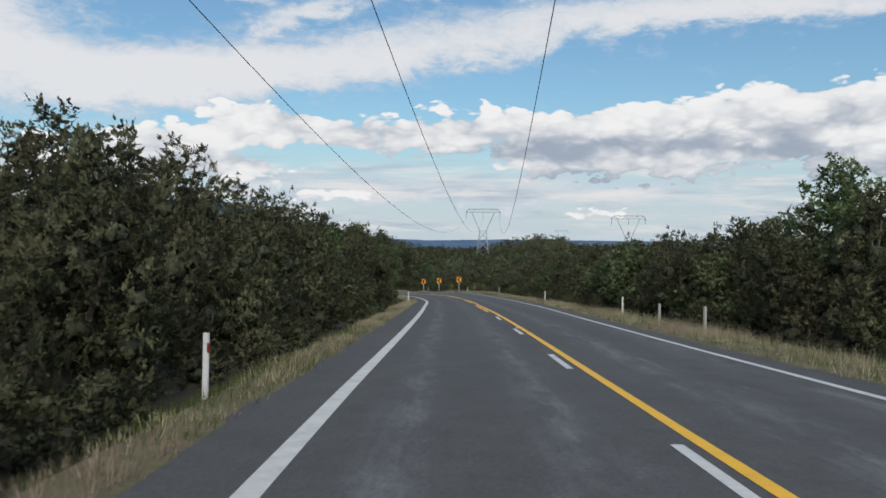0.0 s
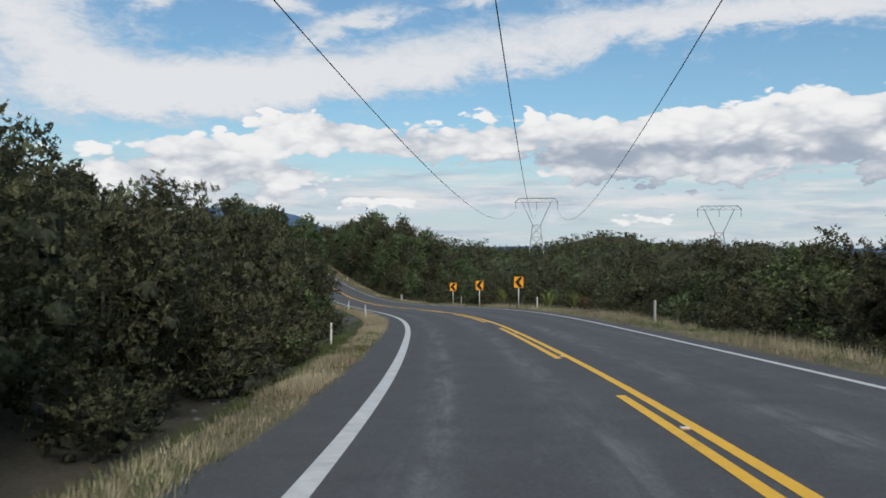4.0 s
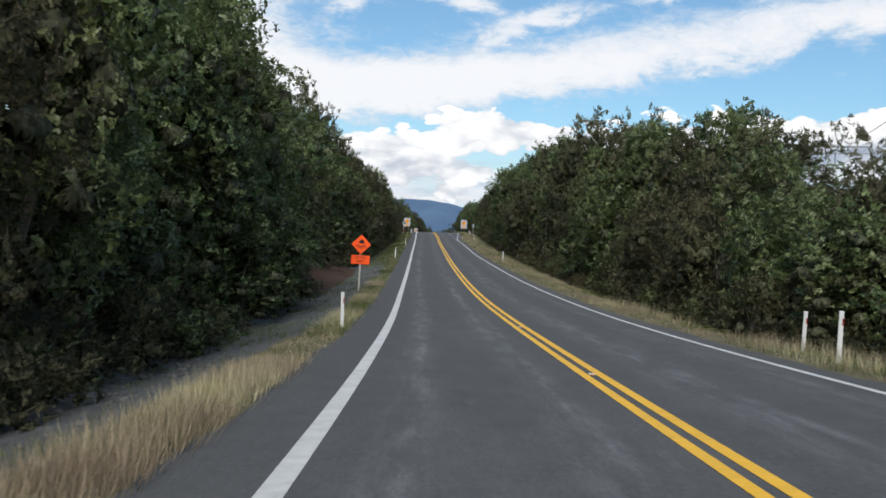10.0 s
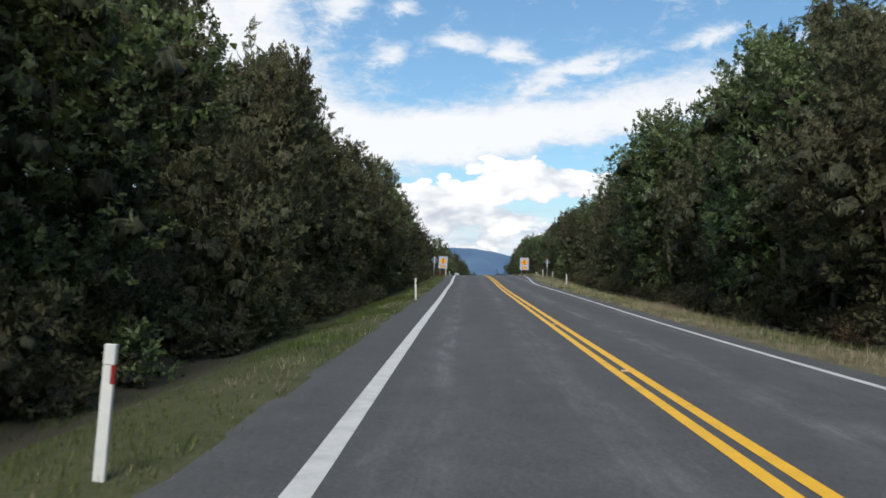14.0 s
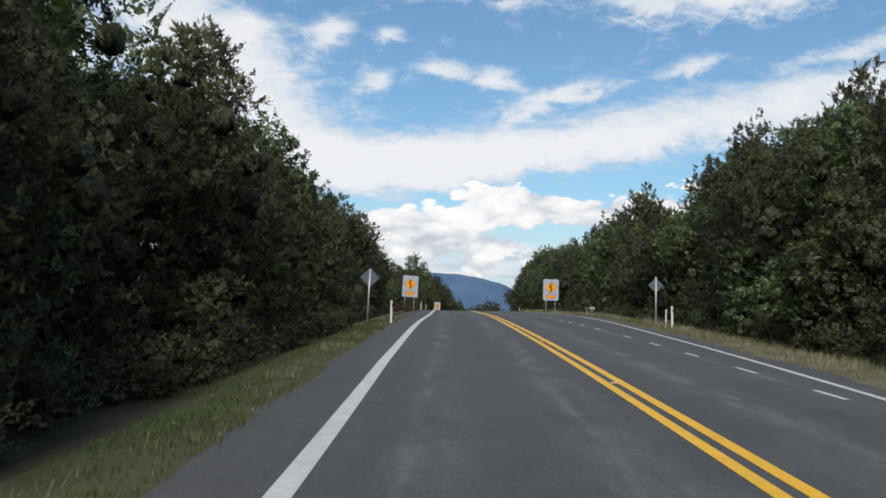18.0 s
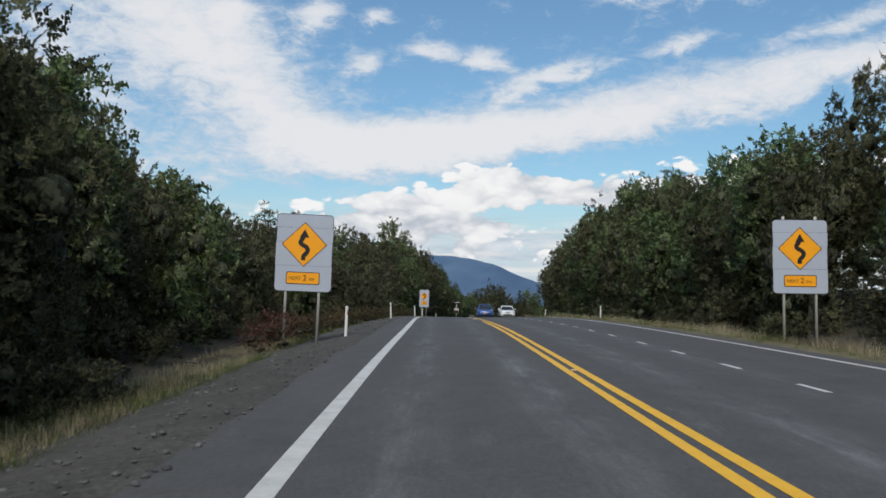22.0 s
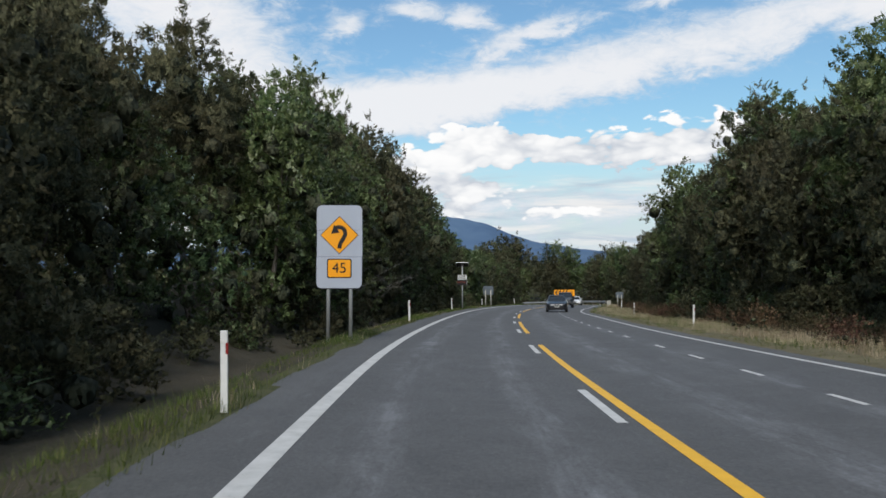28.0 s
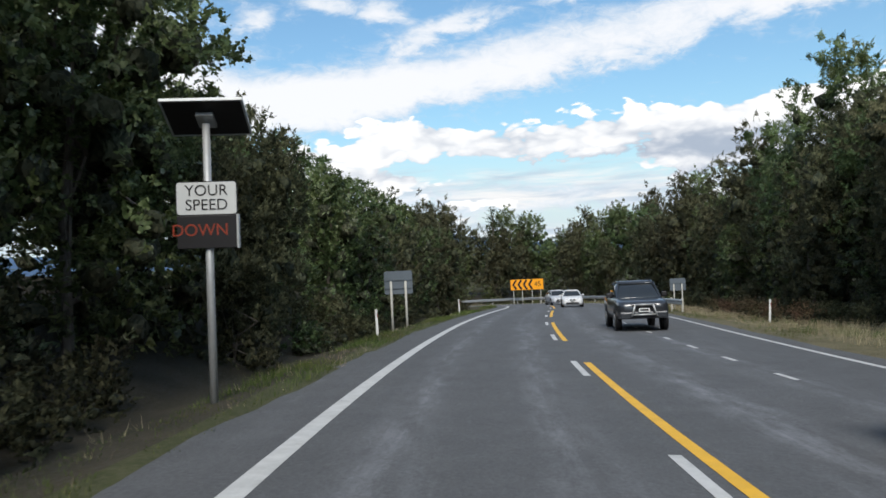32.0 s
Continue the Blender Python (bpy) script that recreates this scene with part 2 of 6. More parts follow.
def paint(name, col, wear):
    k = Mat(name, 0.6, 0, 0.3); pos = k.world_pos()
    n = k.noise(pos, 3.0, 8, 0.75); g = k.noise(pos, 60, 3, 0.7)
    c = k.mix(k.ramp(n, [(0.35, (0, 0, 0)), (0.8, (1, 1, 1))]), col, tuple(v * (1 - wear) for v in col))
    c = k.mix(k.ramp(k.math("ADD", k.math("MULTIPLY", n, 0.6), k.math("MULTIPLY", g, 0.4)), [(0.60, (0, 0, 0)), (0.66, (0.8, 0.8, 0.8))]), c, (0.10, 0.10, 0.105))
    k.color(c).bump(g, 0.4, 0.006)
    return k.mat


def lacy(k, dist, share):
    """Cuts a spray into the many small leaves that it is made of, thinning towards its rim: the gaps let the light through."""
    at = k.node("ShaderNodeAttribute"); at.attribute_name = "rim"; sep = k.node("ShaderNodeSeparateXYZ"); k.link(at.outputs["Vector"], sep.inputs[0])
    inner = k.math("MINIMUM", k.math("MINIMUM", sep.outputs[0], sep.outputs[1]), sep.outputs[2])
    reach = k.math("MULTIPLY", k.math("MINIMUM", k.math("ADD", k.math("MULTIPLY", inner, 4.5), 0.30), 1.0), share)
    cut = k.math("LESS_THAN", dist, reach)
    gap = k.node("ShaderNodeBsdfTransparent"); mx = k.node("ShaderNodeMixShader"); o = k.nt.nodes["Material Output"].inputs[0]
    k.link(cut, mx.inputs[0]); k.link(o.links[0].from_socket, mx.inputs[2]); k.link(gap.outputs[0], mx.inputs[1]); k.link(mx.outputs[0], o)


def foliage(name, lo, hi, tip, through=0.45, lace=0.0, share=0.66, gloss=(0.7, 0.1), turn=0.6, slim=0.6):
    """Leaves: lace is the number of small leaves to a metre, each with a tone and a tilt of its own; share 0 leaves no gaps."""
    k = Mat(name, gloss[0], 0, gloss[1])
    geo = k.node("ShaderNodeNewGeometry"); rnd = geo.outputs["Random Per Island"]; pos = geo.outputs["Position"]
    n = k.noise(pos, 0.34, 3, 0.6); n3 = k.noise(pos, 0.09, 2, 0.5)
    if lace:
        mp = k.node("ShaderNodeMapping"); k.link(pos, mp.inputs[0]); mp.inputs["Scale"].default_value = (1, 1, slim)
        cell = k.node("ShaderNodeTexVoronoi"); k.link(mp.outputs[0], cell.inputs["Vector"]); cell.inputs["Scale"].default_value = lace
        one = k.node("ShaderNodeSeparateXYZ"); k.link(cell.outputs["Color"], one.inputs[0])
        rnd = k.math("ADD", k.math("MULTIPLY", rnd, 0.15), k.math("MULTIPLY", one.outputs[0], 0.85))
        off = k.node("ShaderNodeVectorMath"); off.operation = "MULTIPLY_ADD"; k.link(cell.outputs["Color"], off.inputs[0])
        off.inputs[1].default_value = (turn, turn, turn); off.inputs[2].default_value = (-turn / 2,) * 3
        tilt = k.node("ShaderNodeVectorMath"); k.link(geo.outputs["Normal"], tilt.inputs[0]); k.link(off.outputs[0], tilt.inputs[1])
        unit = k.node("ShaderNodeVectorMath"); unit.operation = "NORMALIZE"; k.link(tilt.outputs[0], unit.inputs[0]); k.link(unit.outputs[0], k.b.inputs["Normal"])
    c = k.ramp(rnd, [(0.05, lo), (0.6, hi), (0.97, tip)])
    hue = k.node("ShaderNodeHueSaturation"); k.link(c, hue.inputs["Color"])
    k.link(k.math("ADD", k.math("MULTIPLY", k.math("ADD", n, n3), 0.11), 0.389), hue.inputs["Hue"])
    k.link(k.math("ADD", k.math("MULTIPLY", n, 1.5), 0.28), hue.inputs["Value"])
    k.color(hue.outputs[0])
    if through:
        t = k.node("ShaderNodeBsdfTranslucent"); k.link(hue.outputs[0], t.inputs[0])
        mx = k.node("ShaderNodeMixShader"); mx.inputs[0].default_value = through
        k.link(k.b.outputs[0], mx.inputs[1]); k.link(t.outputs[0], mx.inputs[2])
        k.link(mx.outputs[0], k.nt.nodes["Material Output"].inputs[0])
    if lace and share: lacy(k, cell.outputs["Distance"], share)
    return k.mat


def bark(name, a, b):
    k = Mat(name, 0.9); n = k.noise(k.coords(), 5, 6, 0.7, (4, 4, 0.6))
    k.color(k.ramp(n, [(0.3, a), (0.7, b)])).bump(n, 0.6, 0.03)
    return k.mat


def soil(name, cols, scale=0.6):
    k = Mat(name, 0.95, 0, 0.15); pos = k.world_pos()
    n = k.noise(pos, scale, 8, 0.7); s = k.noise(pos, 14, 4, 0.75)
    c = k.ramp(n, [(0.28, cols[0]), (0.5, cols[1]), (0.72, cols[2])])
    c = k.mix(k.ramp(s, [(0.45, (0, 0, 0)), (0.75, (0.7, 0.7, 0.7))]), c, cols[3])
    k.color(c).bump(s, 0.8, 0.06)
    return k.mat


ASPHALT = asphalt()
WHITE_LINE, YELLOW_LINE = paint("white_road_paint", (0.52, 0.52, 0.505), 0.4), paint("yellow_road_paint", (0.72, 0.40, 0.03), 0.25)
KANUKA = foliage("dark_scrub_leaves", (0.049, 0.052, 0.029), (0.091, 0.092, 0.050), (0.170, 0.162, 0.091), lace=22)
BROAD = foliage("broad_green_leaves", (0.054, 0.080, 0.028), (0.104, 0.140, 0.050), (0.23, 0.27, 0.125), lace=13, gloss=(0.42, 0.4), slim=0.9)
PINE = foliage("conifer_needles", (0.020, 0.034, 0.016), (0.042, 0.062, 0.026), (0.075, 0.09, 0.04), lace=24)
# Darkened leaf colour for the crown cores: the shade inside is put into it.
SHADED_CORE = foliage("shaded_crown_core", (0.024, 0.028, 0.017), (0.046, 0.050, 0.030), (0.080, 0.081, 0.049), 0.0, 14, 0.0, turn=1.3)
BARK = bark("grey_brown_bark", (0.06, 0.05, 0.04), (0.20, 0.17, 0.14))
VERGE = soil("verge_soil", ((0.028, 0.028, 0.016), (0.050, 0.044, 0.029), (0.078, 0.066, 0.045), (0.10, 0.095, 0.088)), 0.5)
TURF = soil("dry_turf", ((0.062, 0.060, 0.030), (0.115, 0.102, 0.060), (0.17, 0.147, 0.092), (0.22, 0.19, 0.12)), 0.9)
DITCH = soil("ditch_gravel", ((0.045, 0.047, 0.050), (0.080, 0.082, 0.085), (0.12, 0.12, 0.122), (0.17, 0.17, 0.172)), 2.2)
GRAVEL = soil("shoulder_gravel", ((0.040, 0.040, 0.036), (0.060, 0.059, 0.053), (0.086, 0.083, 0.076), (0.15, 0.147, 0.138)), 1.4)
FLOOR = soil("forest_floor", ((0.024, 0.024, 0.012), (0.042, 0.040, 0.019), (0.066, 0.058, 0.030), (0.036, 0.038, 0.018)))
GREEN_TURF = soil("green_turf", ((0.034, 0.042, 0.018), (0.058, 0.066, 0.029), (0.090, 0.090, 0.048), (0.13, 0.118, 0.078)), 1.1)
DRY = foliage("dry_grass_blades", (0.24, 0.20, 0.125), (0.40, 0.335, 0.215), (0.56, 0.48, 0.33))
GREEN = foliage("green_grass_blades", (0.042, 0.066, 0.016), (0.090, 0.128, 0.032), (0.175, 0.19, 0.068))
POST_WHITE = plain("painted_white_post", (0.60, 0.60, 0.58), 0.6, 0, 0.3, 7)


# ---------- road line ----------
HEADING = [1.3, 0.8, 0.2, 0.6, 0.9, 1.6, 0.8, 2, 4.8, 5.4, 7.7, 10.4, 12.6, 13.4, 15.4, 16.3, 16.4, 17.4, 18.1, 17.8, 17.8, 17.7, 17.5, 17.3, 17.4, 17.6, 17.1, 17.1, 17.5, 18, 17.6, 17.1, 18.4, 18.1, 17.7, 17.6, 18.6, 18.3, 17.9, 16.5, 16.7, 16.5, 13.9, 13, 11.8, 10.9, 8.9, 6.8, 5.5, 4.2, 2.9, 3, 8.4, 22, 43.5, 64.5, 81, 90, 93.9, 97.8, 101.7, 105.2, 106.2, 107.2, 108.2, 109.2]
GRADE = [-0.0454, -0.0471, -0.0471, -0.0483, -0.0512, -0.0506, -0.0453, -0.0462, -0.0548, -0.0567, -0.0576, -0.0503, -0.0363, -0.017, 0.0129, 0.0289, 0.0327, 0.0337, 0.0347, 0.0369, 0.0407, 0.0426, 0.0355, 0.0238, 0.018, 0.0172, 0.0121, -0.0002, -0.0135, -0.0194, -0.0235, -0.0331, -0.0421, -0.0431, -0.043, -0.0424, -0.0443, -0.0474, -0.0496, -0.0512, -0.0525, -0.0534, -0.0539, -0.0542, -0.0543, -0.0544, -0.0545, -0.0545, -0.0546, -0.0546]
FALL_LEFT = [0.006, 0.007, 0.004, 0.028, 0.058, 0.061, 0.036, 0.03, 0.015, 0.014, 0.025, 0.036, 0.031, 0.029, 0.015, 0.003, -0.013, -0.04, -0.053, -0.047, -0.033, -0.028, -0.026, -0.025, -0.024, -0.024, -0.024]
FALL_RIGHT = [0.017, 0.018, 0.025, 0.034, 0.047, 0.055, 0.043, 0.025, 0.011, -0.002, -0.003, -0.002, 0.015, 0.023, 0.016, 0.022, 0.012, -0.006, -0.013, -0.015, -0.014, -0.018, -0.02, -0.022, -0.022, -0.023, -0.023]
WIDTH_RIGHT = [3.39, 3.37, 3.19, 3.16, 3.23, 3.58, 3.7, 3.58, 3.63, 3.75, 4.05, 4.25, 4.28, 3.95, 3.88, 3.68, 3.69, 3.4, 3.66, 3.56, 3.42, 3.38, 3.22, 3.06, 3.25, 3.33, 3.35, 2.85, 3.71, 4.22, 4.85, 5.57, 5.52, 5.52, 5.54, 5.27, 5.44, 5.65, 5.54, 5.42, 5.2, 4.88, 4.53, 4.62, 4.98, 4.84, 4.73, 5.18, 5.52, 5.85, 5.57, 5.33, 5.13, 4.96, 4.82, 4.7, 4.6, 4.51, 4.45, 4.39, 4.34, 4.31, 4.28, 4.26, 4.24, 4.24]
WIDTH_LEFT = [3.91, 3.95, 3.91, 3.85, 3.91, 3.96, 4.04, 4.02, 3.94, 3.83, 3.86, 3.81, 3.73, 3.68, 3.77, 3.82, 3.91, 4.09, 4.04, 3.99, 3.98, 3.94, 3.89, 3.88, 3.81, 3.87, 3.88, 3.95, 3.97, 3.98, 3.92, 3.9, 3.89, 3.87, 3.87, 3.86, 3.86, 3.86, 3.85, 3.85]
S_MIN, S_MAX = -30.0, 760.0
STATION = np.arange(S_MIN, S_MAX + 0.5, 1.0)


def spread(values, step, smooth=True):
    """Values at even steps along the road, for every metre of it."""
    knots = S_MIN + step * np.arange(len(values))
    a = np.interp(STATION, knots, values)
    if smooth:
        w = int(step); a = np.convolve(np.pad(a, w, "edge"), np.ones(w + 1) / (w + 1), "same")[w:-w]
    return a


def summed(a):
    return np.concatenate([[0], np.cumsum((a[1:] + a[:-1]) / 2)])


_th = np.radians(spread(HEADING, 12)); _zero = int(-S_MIN)
_x, _y, _z = summed(-np.sin(_th)), summed(np.cos(_th)), summed(spread(GRADE, 16))
ROAD_X, ROAD_Y, ROAD_Z = _x - _x[_zero], _y - _y[_zero], _z - _z[_zero]
FALL_L, FALL_R = spread(FALL_LEFT, 30), spread(FALL_RIGHT, 30)
W_R, W_L = np.convolve(np.pad(spread(WIDTH_RIGHT, 12, False), 10, "edge"), np.ones(21) / 21, "same")[10:-10], spread(WIDTH_LEFT, 20, False)
W_R = np.where(STATION > 585, np.maximum(W_R, 4.6), W_R)


def along(a, s): return np.interp(s, STATION, a)


def place(s, l, up=0.0):
    """World points at station s, l metres right of the yellow line, on the road's plane."""
    s, l = np.broadcast_arrays(np.asarray(s, float), np.asarray(l, float))
    th = along(_th, s)
    lc = np.clip(l, -7.5, 10.5)
    z = along(ROAD_Z, s) + lc * np.where(l < 0, along(FALL_L, s), along(FALL_R, s))
    return np.stack([along(ROAD_X, s) + np.cos(th) * l, along(ROAD_Y, s) + np.sin(th) * l, z + up], -1)


def bank(s, side):
    """How far the ground beside the road climbs, in metres."""
    if side < 0: return np.interp(s, [-30, 100, 150, 180, 230, 260, 330, 380, 430, 470, 520, 600, 760], [1.0, 0.8, 3.0, 5.5, 5.0, 3.2, 1.5, 0.6, 0.6, 1.5, 2.5, 2.0, 2])
    return np.interp(s, [-30, 60, 110, 165, 200, 240, 310, 350, 420, 460, 510, 560, 760], [0.2, 0.0, -0.6, -0.3, 1.6, 4.0, 4.5, 2.5, 1.5, 2.0, 2.0, 1.2, 1.5])


def verge_edge(s, side):
    """Distance from the yellow line to the first bushes."""
    if side < 0: return np.interp(s, [-30, 60, 110, 170, 200, 240, 330, 370, 400, 440, 480, 540, 760], [7.6, 7.8, 9.2, 9.2, 9.4, 8.8, 8.8, 9.4, 10.2, 8.6, 8.0, 8.6, 8.8])
    return np.interp(s, [-30, 20, 60, 110, 160, 230, 300, 340, 400, 450, 490, 540, 600, 760], [9.0, 8.8, 8.6, 10.0, 7.8, 8.6, 9.5, 10.6, 10.6, 10.2, 13.0, 13.5, 12.5, 12])


def rise(s, l):
    """Ground height above the road's plane at l."""
    s, l = np.broadcast_arrays(np.asarray(s, float), np.asarray(l, float))
    left = l < 0; a = np.abs(l)
    e = np.where(left, verge_edge(s, -1), verge_edge(s, 1)); b = np.where(left, bank(s, -1), bank(s, 1))
    seal = np.where(left, along(W_L, s) + 1.0, along(W_R, s) + 0.7)
    ditch = np.where(left, -0.6, -0.45) * np.clip((a - seal - 0.75) / np.maximum(e - seal - 1.6, 0.5), 0, 1)
    t = np.clip((a - e) / 7.0, 0, 1); t = t * t * (3 - 2 * t)
    far = np.clip((a - 45) / 120, 0, 1)
    return np.where(a < e, ditch, ditch * (1 - t) + b * t) * (1 - 0.8 * far)


def ground_at(s, l): return place(s, l) + np.stack([np.zeros_like(np.asarray(s + l, float))] * 2 + [rise(s, l)], -1)


# ---------- mesh helpers ----------
def mesh(name, verts, faces, mat, smooth=False):
    me = bpy.data.meshes.new(name)
    me.from_pydata([tuple(v) for v in verts], [], [tuple(f) for f in faces])
    for k in (mat if isinstance(mat, (list, tuple)) else [mat]): me.materials.append(k)
    if smooth: me.polygons.foreach_set("use_smooth", [True] * len(me.polygons))
    return me


def tri_mesh(name, V, F, mats, slot=None, smooth=None, normals=None):
    """A mesh of triangles from arrays, with a material slot for each."""
    me = bpy.data.meshes.new(name); V = np.ascontiguousarray(V, np.float32); F = np.ascontiguousarray(F, np.int32)
    me.vertices.add(len(V)); me.vertices.foreach_set("co", V.ravel())
    me.loops.add(F.size); me.loops.foreach_set("vertex_index", F.ravel())
    me.polygons.add(len(F)); me.polygons.foreach_set("loop_start", np.arange(0, F.size, 3, dtype=np.int32))
    for k in mats: me.materials.append(k)
    if slot is not None: me.polygons.foreach_set("material_index", np.ascontiguousarray(slot, np.int32))
    if smooth is not None: me.polygons.foreach_set("use_smooth", np.ascontiguousarray(smooth, bool))
    me.update(calc_edges=True); me.validate()
    if normals is not None:
        me.polygons.foreach_set("use_smooth", np.ones(len(F), bool))
        me.attributes.new("custom_normal", "FLOAT_VECTOR", "POINT").data.foreach_set("vector", np.ascontiguousarray(normals, np.float32).ravel())
        me.attributes.new("rim", "FLOAT_VECTOR", "POINT").data.foreach_set("vector", np.tile(np.eye(3, dtype=np.float32).ravel(), len(V) // 3))
    return me


def put(name, me, parent=None, label="", m=None):
    ob = new(name, me)
    if parent is not None: ob.parent = parent
    if m is not None: ob.matrix_basis = m
    if label: ob["label"] = label
    return ob


def part(name, bm, mat, parent, label="", smooth=False):
    me = bpy.data.meshes.new(name); bm.to_mesh(me); bm.free(); me.materials.append(mat)
    if smooth: me.polygons.foreach_set("use_smooth", [True] * len(me.polygons))
    return put(name, me, parent, label)


def box(sx, sy, sz, x=0, y=0, z=0, bevel=0.0, m=None):
    """A bmesh box with its centre at x, y, z."""
    bm = bmesh.new(); bmesh.ops.create_cube(bm, size=1)
    for v in bm.verts: v.co = Vector((v.co.x * sx + x, v.co.y * sy + y, v.co.z * sz + z))
    if bevel: bmesh.ops.bevel(bm, geom=bm.edges[:], offset=bevel, segments=2, affect="EDGES", profile=0.6)
    if m is not None: bmesh.ops.transform(bm, matrix=m, verts=bm.verts)
    return bm


def rod(p, q, r, r2=None, n=8, bm=None):
    """A tapered rod from p to q, added to bm."""
    bm = bm or bmesh.new(); p, q = Vector(p), Vector(q); d = q - p
    m = Matrix.Translation((p + q) / 2) @ d.to_track_quat("Z", "Y").to_matrix().to_4x4()
    bmesh.ops.create_cone(bm, cap_ends=True, segments=n, radius1=r, radius2=r if r2 is None else r2, depth=d.length, matrix=m)
    return bm


def plate(outline, thick, m=None):
    """A flat plate of that outline in x, z; its face at y = 0 looks to -y."""
    bm = bmesh.new()
    f = bm.faces.new([bm.verts.new((x, 0, z)) for x, z in outline])
    f.normal_update()
    if f.normal.y > 0: f.normal_flip()
    r = bmesh.ops.extrude_face_region(bm, geom=[f])
    for v in r["geom"]:
        if isinstance(v, bmesh.types.BMVert): v.co.y += thick
    bmesh.ops.recalc_face_normals(bm, faces=bm.faces[:])
    if m is not None: bmesh.ops.transform(bm, matrix=m, verts=bm.verts)
    return bm


def rounded(w, h, r, cx=0, cz=0, n=5):
    pts = []
    for k, (sx, sz) in enumerate(((1, 1), (-1, 1), (-1, -1), (1, -1))):
        for i in range(n):
            a = math.pi / 2 * (k + i / (n - 1)); pts.append((cx + sx * (w / 2 - r) + r * math.cos(a), cz + sz * (h / 2 - r) + r * math.sin(a)))
    return pts


def letters(text, size, parent, mat, x, z, y=-0.012, label="", m=None):
    """Raised lettering as a mesh, standing in the x, z plane, centred at x, z."""
    cu = bpy.data.curves.new("lettering", "FONT"); cu.body, cu.size, cu.align_x, cu.align_y, cu.extrude = text, size, "CENTER", "CENTER", 0.002
    ob = bpy.data.objects.new("lettering", cu); scene.collection.objects.link(ob)
    me = bpy.data.meshes.new_from_object(ob.evaluated_get(bpy.context.evaluated_depsgraph_get()))
    bpy.data.objects.remove(ob); bpy.data.curves.remove(cu)
    me.transform(Matrix.Translation((x, y, z)) @ pose(0, 0, 0, 90)); me.materials.clear(); me.materials.append(mat)
    if m is not None: me.transform(m)
    return put("lettering", me, parent, label)


def strip(name, s0, s1, la, lb, mat, up, parent=None, step=2.0):
    """A ribbon of road surface between two offsets, each a number or a function of s."""
    s = np.linspace(s0, s1, max(2, int((s1 - s0) / step) + 1))
    a, b = [np.broadcast_to(f(s) if callable(f) else f, s.shape) for f in (la, lb)]
    P, Q = place(s, a, up), place(s, b, up); v = np.concatenate([P, Q]); n = len(s)
    me = mesh(name, v, [(i, n + i, n + i + 1, i + 1) for i in range(n - 1)], mat)
    return put(name, me, parent)


# ---------- road, markings, ground ----------
def wl(s): return along(W_L, s)
def wr(s): return along(W_R, s)


def road():
    s = np.arange(S_MIN, 755, 2.0)
    cols = [lambda s: -wl(s) - 1.15, lambda s: -wl(s), lambda s: 0 * s - 2, lambda s: 0 * s, lambda s: 0 * s + 2, wr, lambda s: wr(s) + 0.75]
    rng = np.random.default_rng(4)
    V, UV = [], []
    for k, c in enumerate(cols):
        l = c(s)
        if k in (0, 6): l = l + rng.normal(0, 0.05, len(s))
        V.append(place(s, l, -0.02 if k in (0, 6) else 0)); UV.append(np.stack([l, s], 1))
    n = len(s); V, UV = np.concatenate(V), np.concatenate(UV)
    F = [(k * n + i, (k + 1) * n + i, (k + 1) * n + i + 1, k * n + i + 1) for k in range(len(cols) - 1) for i in range(n - 1)]
    me = mesh("road", V, F, ASPHALT, True)
    uv = me.uv_layers.new(name="road"); idx = np.empty(len(me.loops), int); me.loops.foreach_get("vertex_index", idx)
    uv.data.foreach_set("uv", UV[idx].ravel())
    tagged(put("road", me), "grey chip-seal two-lane road with polished wheel tracks", "road", kind="structure")
    mk = lambda n, label: tagged(new(n), label, "road marking", kind="structure")
    e = mk("edge_line", "worn white painted edge lines of the road")
    strip("left_line", S_MIN, 755, lambda s: -wl(s) - 0.11, lambda s: -wl(s) + 0.11, WHITE_LINE, 0.005, e)
    strip("right_line", S_MIN, 755, lambda s: wr(s) - 0.07, lambda s: wr(s) + 0.07, WHITE_LINE, 0.005, e)
    y = mk("centre_line", "yellow no-passing centre lines with white dashes")
    strip("solid_line", S_MIN, 473.5, -0.075, 0.075, YELLOW_LINE, 0.005, y)
    for a, b in ((22.5, 36.8), (44.5, 59.5), (66, 80.6), (86.8, 102.6), (108.1, 124.4), (130.5, 404)):
        strip("second_line", a, b, -0.345, -0.2, YELLOW_LINE, 0.005, y)
    for a in range(480, 600, 20): strip("yellow_dash", a, a + 13, -0.075, 0.075, YELLOW_LINE, 0.005, y)
    for a in [3.05 + 10 * k for k in range(-3, 2)] + [0.33 + 10 * k for k in range(41, 60)]:
        strip("dash", a, a + 3, -0.33, -0.2, WHITE_LINE, 0.005, y, 1.0)
    d = mk("lane_line", "short white dashes marking off the slow lane")
    # the dashes run unevenly: each stretch restarts at its own station
    starts = (287.5, 305.3, 324.4, 339.5, 358.0, 373.1, 387.6, 405.4, 419.1, 461.3, 476.8, 497.0, 513.0, 529.1, 566.0)
    for a, b in zip(starts, starts[1:]):
        for k in range(int((b - a - 2.2) / 3.5) + 1):
            strip("dash", a + 3.5 * k, a + 3.5 * k + 1.05, 2.92, 3.02, WHITE_LINE, 0.005, d, 1.0)


road()


